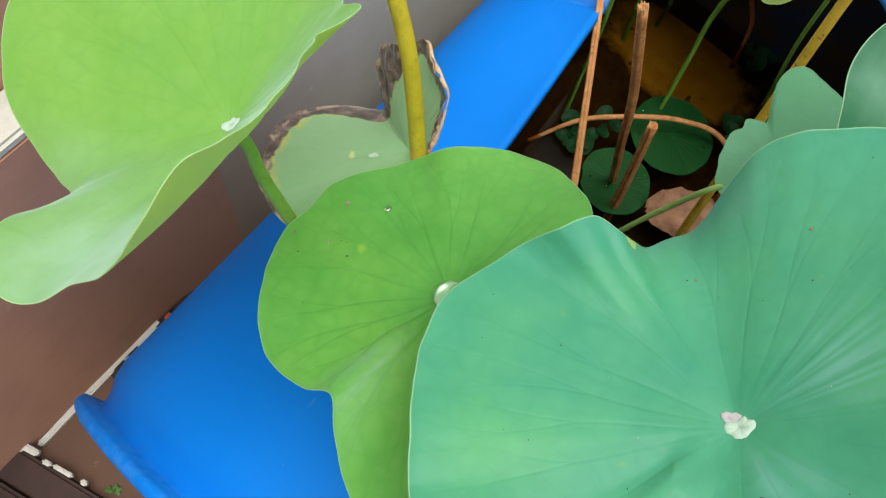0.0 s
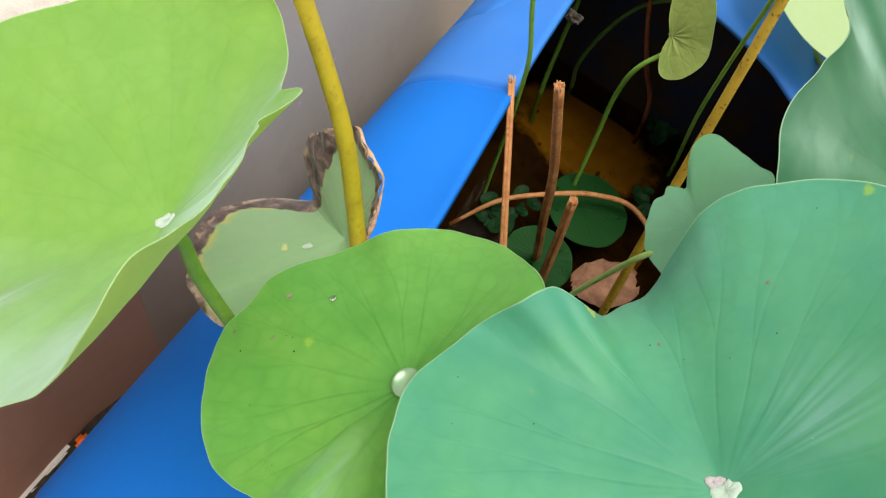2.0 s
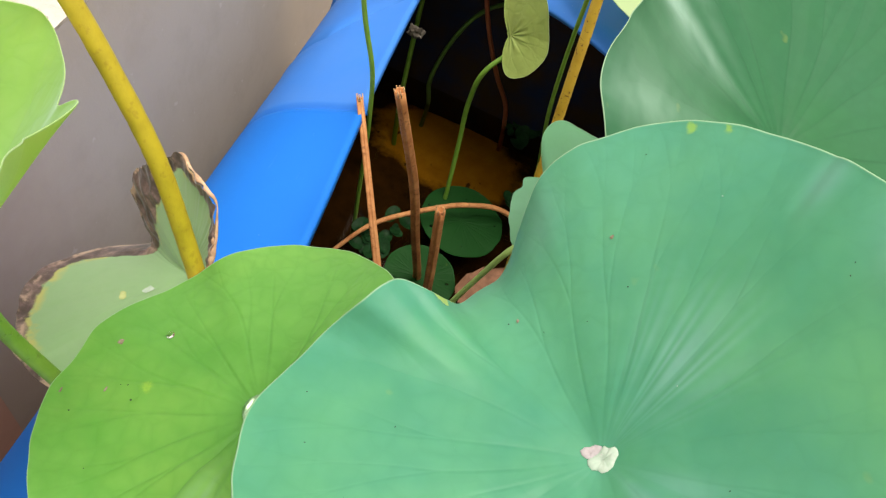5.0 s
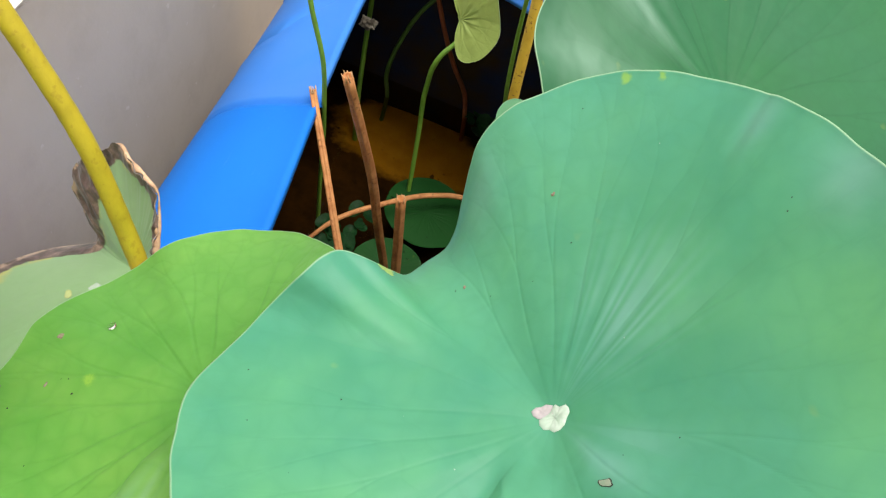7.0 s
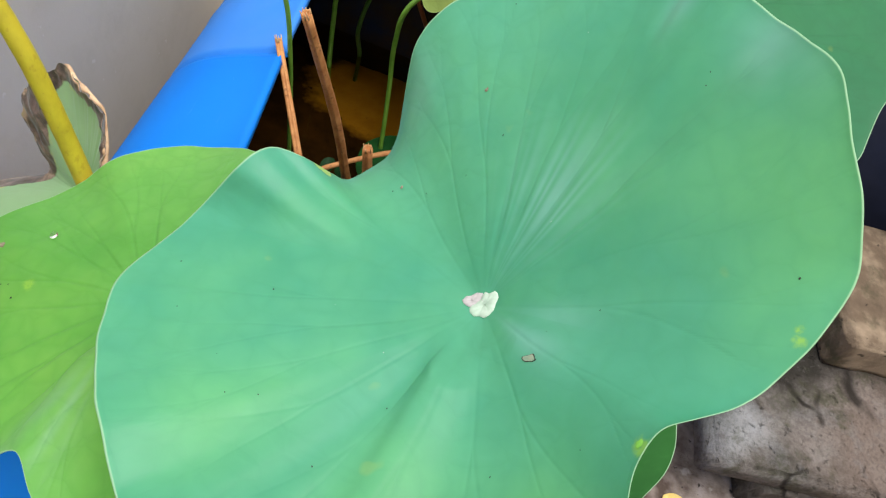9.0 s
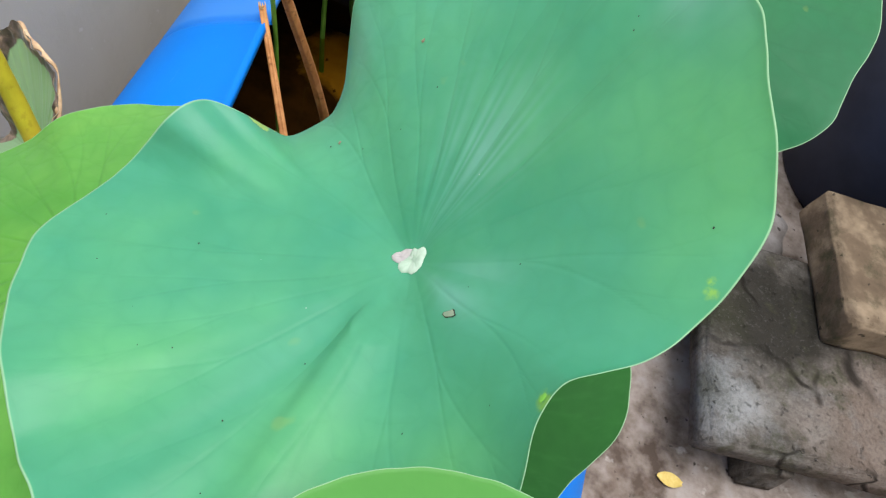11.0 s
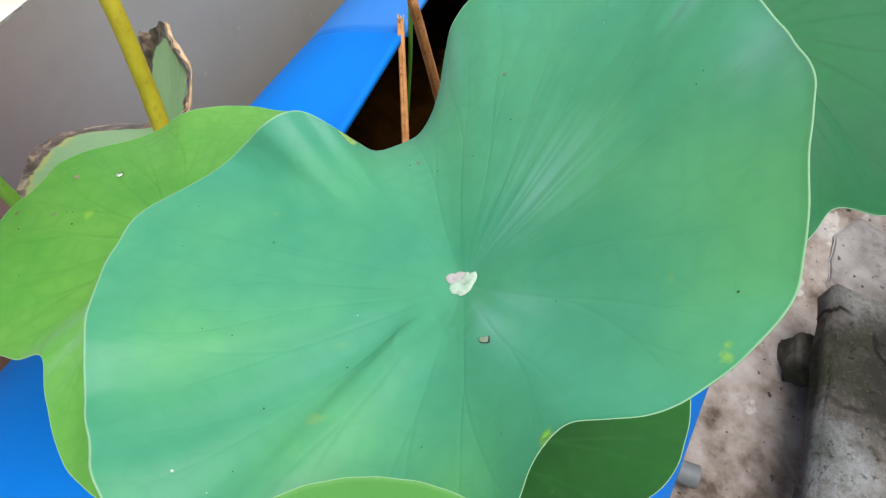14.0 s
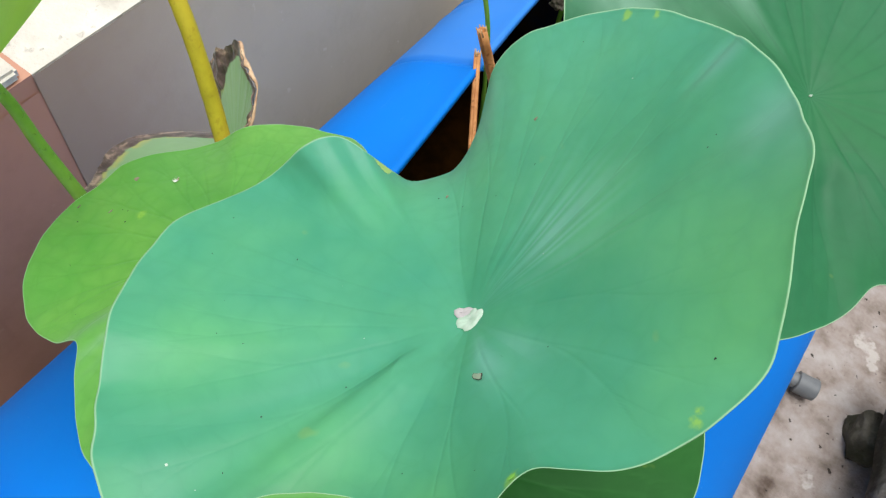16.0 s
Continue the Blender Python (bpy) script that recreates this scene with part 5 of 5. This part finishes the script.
# ---- cut and standing stalks ----


def stalk(name, label, points, radii, material, seed, open_end=False, category="lotus stalk", group="standing stalks", rough=0.06, groove=0.0):
    if not groove:
        ob = new(name, tube_mesh(name, points, radii, material, seed=seed, open_end=open_end, rough=rough, sides=12))
        return tagged(ob, label, category, group)
    ob = thing(name, label, category, points[0], group)
    child("shaft", tube_mesh("shaft", points, radii, material, seed=seed, open_end=open_end, rough=rough, groove=groove, sides=24), ob)
    # fibres standing up round the cut
    d = (Vector(points[-1]) - Vector(points[-2])).normalized()
    side = d.orthogonal().normalized()
    r = random.Random(seed)
    for k in range(7):
        an = 2 * math.pi * (k + 0.5 * r.random()) / 7
        out = (side * math.cos(an) + d.cross(side) * math.sin(an)) * radii[-1] * 0.8
        foot, tip = Vector(points[-1]) + out - d * 0.004, Vector(points[-1]) + out * (0.9 + 0.4 * r.random()) + d * (0.0015 + 0.004 * r.random())
        child("fibre", tube_mesh("fibre", [foot, tip], [0.0009, 0.0004], STALK_STRAW, 5, 2), ob, "pale torn fibre")
    settle(ob)
    return ob


stalk("lotus_stalk", "thick yellow lotus stalk rising past the wall", [(-0.03, 0.43, 0.18), (-0.09, 0.41, 0.5), (-0.113, 0.4248, 0.61), (-0.1327, 0.4361, 0.66), (-0.1526, 0.4471, 0.71), (-0.1724, 0.4549, 0.76), (-0.2016, 0.4619, 0.81), (-0.2339, 0.4663, 0.86), (-0.2791, 0.4725, 0.93)], [0.0056, 0.0055, 0.0052, 0.005, 0.0048, 0.0046, 0.0044, 0.0043, 0.004], STALK_YELLOW, 1)
stalk("dry_stalk", "dry brown lotus stalk, cut off above the drum", [(0.03, 0.53, 0.19), (0.0, 0.57, 0.33), (-0.03, 0.61, 0.36), (-0.163, 0.793, 0.486)], [0.0044, 0.0042, 0.004, 0.0034], STALK_BROWN, 2, True, groove=0.45, group="cut dry stalks")
stalk("dry_stalk", "tall dry brown lotus stalk with a frayed cut end", [(-0.02, 0.785, 0.18), (-0.034, 0.767, 0.27), (-0.057, 0.733, 0.4), (-0.074, 0.707, 0.5), (-0.11, 0.675, 0.64)], [0.005, 0.0048, 0.0045, 0.0043, 0.004], STALK_BROWN, 3, True, groove=0.5, group="cut dry stalks")
stalk("dry_stalk", "short dry brown lotus stalk, split at the cut", [(-0.003, 0.745, 0.18), (-0.019, 0.74, 0.3), (-0.044, 0.732, 0.456)], [0.0056, 0.0052, 0.0048], STALK_BROWN, 4, True, groove=0.5, group="cut dry stalks")
stalk("dry_stalk", "bent dry brown stalk lying across the water", [(-0.145, 0.745, 0.262), (-0.109, 0.793, 0.296), (-0.065, 0.834, 0.304), (-0.018, 0.87, 0.306), (0.03, 0.892, 0.3), (0.07, 0.89, 0.28), (0.09, 0.87, 0.2)], [0.0022, 0.003, 0.0032, 0.0034, 0.0034, 0.0034, 0.0034], STALK_BROWN, 5, group="cut dry stalks")
stalk("lotus_stalk", "thin green stalk beside the cut brown stalks", [(-0.128, 0.805, 0.19), (-0.132, 0.803, 0.27), (-0.137, 0.8, 0.33), (-0.149, 0.791, 0.476), (-0.156, 0.787, 0.53), (-0.177, 0.787, 0.594), (-0.2, 0.79, 0.7), (-0.23, 0.8, 0.85)], [0.0026, 0.0026, 0.0025, 0.0024, 0.0024, 0.0023, 0.0022, 0.0022], STALK_GREEN, 6)
stalk("lotus_stalk", "thin green stalk in the far corner of the opening", [(-0.13, 0.97, 0.18), (-0.148, 0.992, 0.26), (-0.16, 1.005, 0.362), (-0.168, 1.011, 0.484), (-0.16, 1.0, 0.6), (-0.14, 1.03, 0.75)], [0.0035, 0.0034, 0.0032, 0.003, 0.0028, 0.0028], STALK_GREEN, 7)
stalk("lotus_stalk", "dark olive stalk bending out of the water", [(-0.118, 1.035, 0.2), (-0.12, 1.034, 0.272), (-0.127, 1.02, 0.325), (-0.121, 1.02, 0.388), (-0.096, 1.02, 0.463), (-0.03, 1.01, 0.53)], [0.0032, 0.003, 0.003, 0.0028, 0.0026, 0.0024], STALK_DARK, 8)
stalk("lotus_stalk", "thin red-brown stalk leaning inside the drum", [(0.002, 1.055, 0.2), (-0.01, 1.053, 0.272), (-0.02, 1.05, 0.31), (-0.049, 1.03, 0.373), (-0.09, 1.0, 0.481), (-0.12, 0.97, 0.6)], [0.0032, 0.0032, 0.0032, 0.003, 0.0028, 0.0026], STALK_RED, 9)
stalk("lotus_stalk", "speckled ochre lotus stalk", [(0.085, 0.738, 0.18), (0.067, 0.755, 0.28), (0.029, 0.791, 0.5), (0.012, 0.807, 0.6), (-0.005, 0.824, 0.7), (-0.03, 0.845, 0.82)], [0.0052, 0.005, 0.0048, 0.0047, 0.0046, 0.0045], STALK_OCHRE, 10)
stalk("lotus_stalk", "slender green stalk beside the ochre stalk", [(0.07, 1.05, 0.18), (0.052, 0.98, 0.3), (0.014, 0.891, 0.5), (0.0, 0.85, 0.6), (-0.014, 0.81, 0.72)], [0.0026, 0.0024, 0.0022, 0.002, 0.002], STALK_GREEN, 11)

# ---- young hanging leaf and a far pale leaf ----
HANG = dict(centre=(-0.055, 0.893, 0.552), up=(-0.3, -0.85, 0.3), reach=[0.041, 0.039, 0.042, 0.052, 0.062, 0.055, 0.012, 0.005, 0.004, 0.003, 0.003, 0.004, 0.012, 0.038, 0.043, 0.042], lift=[-0.009, -0.008, -0.004, 0.0, 0.002, 0.003, 0.002, 0.0, 0.0, 0.0, 0.0, 0.0, 0.002, 0.004, 0.0, -0.005])
lotus_leaf(HANG, LEAF_YOUNG, "young folded lotus leaf hanging from its thin stalk", STALK_GREEN, [(-0.035, 0.875, 0.2), (-0.043, 0.891, 0.27), (-0.057, 0.911, 0.36), (-0.066, 0.912, 0.43), (-0.062, 0.905, 0.489)], 0.0026, 29, 0, rings=40, spokes=240, count=12, ridge=0.0005)
PALE = dict(centre=(0.06, 0.985, 0.635), up=(0.1, -0.1, 0.98), reach=[0.1, 0.1, 0.1, 0.1, 0.1, 0.1, 0.1, 0.1, 0.1, 0.098, 0.096, 0.098, 0.1, 0.1, 0.1, 0.1], lift=[0.005] * 16)
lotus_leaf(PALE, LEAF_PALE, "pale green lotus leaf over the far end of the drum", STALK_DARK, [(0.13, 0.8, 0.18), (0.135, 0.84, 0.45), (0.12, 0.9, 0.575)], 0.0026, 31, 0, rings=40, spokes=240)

# ---- floating pads, weed and a dry leaf on the water ----


def floating_pad(x, y, radius, turn, label, seed):
    spec = dict(centre=(x, y, WZ + 0.003), up=(0, 0, 1), reach=[radius * (1 + 0.012 * math.sin(k * 1.7 + seed)) * (0.93 if k == turn else 1) for k in range(24)], lift=[0.0005 * math.sin(k * 2.1 + seed) for k in range(24)])
    pad = thing("floating_pad", label, "lotus pad", (x, y, WZ), "floating pads")
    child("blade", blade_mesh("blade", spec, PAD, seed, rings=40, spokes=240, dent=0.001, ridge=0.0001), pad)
    settle(pad)
    for q in range(9):
        a, r = rnd.random() * 6.28, radius * (0.3 + 0.6 * rnd.random())
        drop((x + r * math.cos(a), y + r * math.sin(a), WZ + 0.0035), (0, 0, 1), 0.0008 + 0.0012 * rnd.random(), 0.7, "tiny water drop on a floating pad")


floating_pad(-0.012, 0.87, 0.054, 3, "round dark green pad floating on the water", 3)
floating_pad(-0.032, 0.768, 0.044, 14, "round dark green pad floating below the cut stalks", 8)


def weed(x, y, count, spread, label, seed):
    r = random.Random(seed)
    plant = thing("water_weed", label, "water weed", (x, y, WZ), "small floating weeds")
    for k in range(count):
        a, d, size = r.random() * 6.28, spread * r.random() ** 0.7, 0.004 + 0.006 * r.random()
        cx, cy = x + d * math.cos(a), y + d * math.sin(a)
        tilt, turn = 0.5 * r.random(), r.random() * 6.28
        verts, faces = [], []
        for ring in (0.0, 0.55, 1.0):
            for g in range(12):
                an = 2 * math.pi * g / 12
                lx, ly = size * ring * math.cos(an) * 1.3, size * ring * math.sin(an)
                lz = 0.35 * size * ring * ring + lx * tilt
                verts.append((cx + lx * math.cos(turn) - ly * math.sin(turn), cy + lx * math.sin(turn) + ly * math.cos(turn), WZ + 0.004 + 0.004 * r.random() * 0.1 + max(lz, -0.003)))
        for ring in range(2):
            for g in range(12):
                j = (g + 1) % 12
                faces.append((ring * 12 + g, ring * 12 + 12 + g, ring * 12 + 12 + j, ring * 12 + j))
        child("leaflet", mesh_of("leaflet", verts, faces, WEED), plant)
    settle(plant)


weed(-0.085, 0.815, 6, 0.02, "small rosette of round green water weed", 1)
weed(-0.105, 0.785, 12, 0.022, "dark cluster of floating water weed", 2)
weed(0.025, 1.055, 12, 0.03, "dark cluster of floating water weed in the shade", 3)
weed(0.042, 0.93, 8, 0.02, "few floating leaflets of water weed", 4)
weed(0.0, 1.09, 9, 0.025, "dark cluster of floating water weed in the shade", 5)

verts, faces = [], []
for i in range(15):
    for k in range(11):
        u, v = i / 14 - 0.5, k / 10 - 0.5
        wide = 0.062 * math.cos(u * 2.6) ** 0.7
        z = 0.012 * abs(v) + 0.016 * abs(noise.noise(Vector((u * 5, v * 5, 1)))) + 0.004 * noise.noise(Vector((u * 19, v * 19, 2))) + 0.004
        verts.append((0.052 + 0.085 * u * 0.8 - wide * v * 0.6, 0.783 + 0.085 * u * 0.62 + wide * v * 0.8, WZ + 0.002 + max(z, 0.0)))
for i in range(14):
    for k in range(10):
        a = i * 11 + k
        faces.append((a, a + 1, a + 12, a + 11))
dead = new("dry_leaf", mesh_of("dry_leaf", verts, faces, DRY_LEAF))
tagged(dead, "curled dry brown leaf floating on the water", "dry leaf")

# ---- things beside the drum ----


def boxed(name, bm, material, label, category, group=""):
    ob = part(name, bm, material, None, "", True)
    return tagged(ob, label, category, group)


boxed("orange_scrap", moved(box(0.013, 0.018, 0.016, 0.004, 2, 0.004, 1, 3), WALL_X + 0.016, 0.328, 0.026), ORANGE, "small scrap of orange plastic at the wall's foot", "scrap")
slab = boxed("concrete_slab", moved(box(0.55, 0.34, 0.05, 0.005, 2, 0.006, 7, 14), 0.775, 0.925, 0.1075, 0, 0, 7), BLOCK, "weathered grey concrete slab stained black and mossy", "concrete slab")
boxed("concrete_block", moved(box(0.068, 0.09, 0.085, 0.008, 2, 0.006, 8, 5), 0.66, 0.783, 0.0425, 0, 0, 12), BLOCK, "small concrete block propping up the slab", "concrete block")
boxed("concrete_block", moved(box(0.08, 0.06, 0.085, 0.006, 2, 0.004, 9, 4), 0.95, 0.98, 0.0425, 0, 0, 5), BLOCK, "small concrete block propping up the slab", "concrete block")
bm = bmesh.new()
ring = [bm.verts.new((x, y, 0)) for x, y in ((0.525, 1.16), (0.569, 1.125), (0.661, 1.123), (0.701, 1.163), (0.713, 1.263), (0.667, 1.321), (0.546, 1.333), (0.513, 1.263))]
bm.faces.new(ring)
top = bmesh.ops.extrude_face_region(bm, geom=bm.faces[:])
bmesh.ops.translate(bm, vec=(0, 0, 0.013), verts=[v for v in top["geom"] if isinstance(v, bmesh.types.BMVert)])
bmesh.ops.recalc_face_normals(bm, faces=bm.faces)
bmesh.ops.bevel(bm, geom=bm.edges[:], offset=0.003, segments=2, affect="EDGES")
bmesh.ops.triangulate(bm, faces=bm.faces[:])
for cut in range(3):
    bmesh.ops.subdivide_edges(bm, edges=[e for e in bm.edges if e.calc_length() > 0.012], cuts=1)
    bmesh.ops.triangulate(bm, faces=bm.faces[:])
for v in bm.verts:
    v.co += 0.005 * noise.noise_vector(v.co * 20) + 0.003 * noise.noise_vector(v.co * 70)
bm.transform(pose(0, 0, -0.007))
boxed("paving_stone", bm, CEMENT_PALE, "pale pinkish-grey paving stone lying behind the slab", "paving stone")
boxed("stone", moved(rock(0.03, 0.036, 0.032, 11), 0.512, 0.985, 0.025, 0, 0, 20), STONE_DARK, "dark mossy stone beside the slab", "stone")
boxed("brick", moved(box(0.17, 0.24, 0.07, 0.004, 2, 0.004, 12, 9), 0.75, 1.07, 0.166, 0, 2, 10), BRICK, "weathered brown concrete brick lying on the slab", "brick")
pot = thing("plant_pot", "large dark blue-black plastic tub standing on the concrete", "tub", (0.9, 1.46, 0))


def turned(name, prof, label=""):
    verts, faces = [], []
    for r, z in prof:
        for k in range(64):
            an = 2 * math.pi * k / 64
            verts.append((0.9 + r * math.cos(an), 1.46 + r * math.sin(an), z))
    for i in range(len(prof) - 1):
        for k in range(64):
            j = (k + 1) % 64
            faces.append((i * 64 + k, i * 64 + j, i * 64 + 64 + j, i * 64 + 64 + k))
    child(name, mesh_of(name, verts, faces, BLACK), pot, label)


turned("body", [(0.0, 0.005), (0.2, 0.005), (0.205, 0.0), (0.21, 0.01), (0.258, 0.398), (0.25, 0.4), (0.2, 0.06), (0.0, 0.06)])
turned("rim", [(0.252, 0.399), (0.262, 0.4), (0.275, 0.41), (0.278, 0.42), (0.275, 0.43), (0.262, 0.433), (0.255, 0.43), (0.252, 0.399)], "rolled rim of the tub")
settle(pot)


def drain(y, label):
    pipe = thing("drain_pipe", label, "pipe", (0.35, y, 0), "drain pipes")
    part_me = tube_mesh("pipe", [(0.2, y - 0.03, 0.03), (0.3, y - 0.01, 0.025), (0.39, y - 0.001, 0.022)], [0.0125, 0.0125, 0.0125], PVC, 24)
    child("pipe", part_me, pipe)
    child("collar", tube_mesh("collar", [(0.385, y - 0.002, 0.022), (0.4, y, 0.022), (0.415, y + 0.003, 0.022)], [0.017, 0.017, 0.017], PVC, 24, open_end=True), pipe, "wider grey end collar")
    settle(pipe)


drain(0.722, "grey plastic drain pipe lying beside the drum")
drain(1.002, "grey plastic drain pipe beside the drum's far end")
verts, faces = [], []
for i in range(9):
    for k in range(7):
        u, v = i / 8 - 0.5, k / 6 - 0.5
        wide = 0.022 * math.cos(u * 2.8) ** 0.8
        verts.append((0.54 + 0.04 * u, 0.7 + wide * v, 0.003 + 0.012 * v * v + 0.004 * u * u))
for i in range(8):
    for k in range(6):
        a = i * 7 + k
        faces.append((a, a + 1, a + 8, a + 7))
tagged(new("fallen_leaf", mesh_of("fallen_leaf", verts, faces, YELLOW_LEAF)), "small yellow fallen leaf on the concrete", "fallen leaf")

bm = rock(0.008, 0.005, 0.006, 5)
for v in bm.verts:
    v.co *= 1 + 0.5 * noise.noise(v.co * 260)
shred = part("torn_shred", moved(bm, -0.156, 0.965, 0.44), SHRED, None, "", True)
tagged(shred, "torn dirty-white shred stuck inside the drum", "scrap")
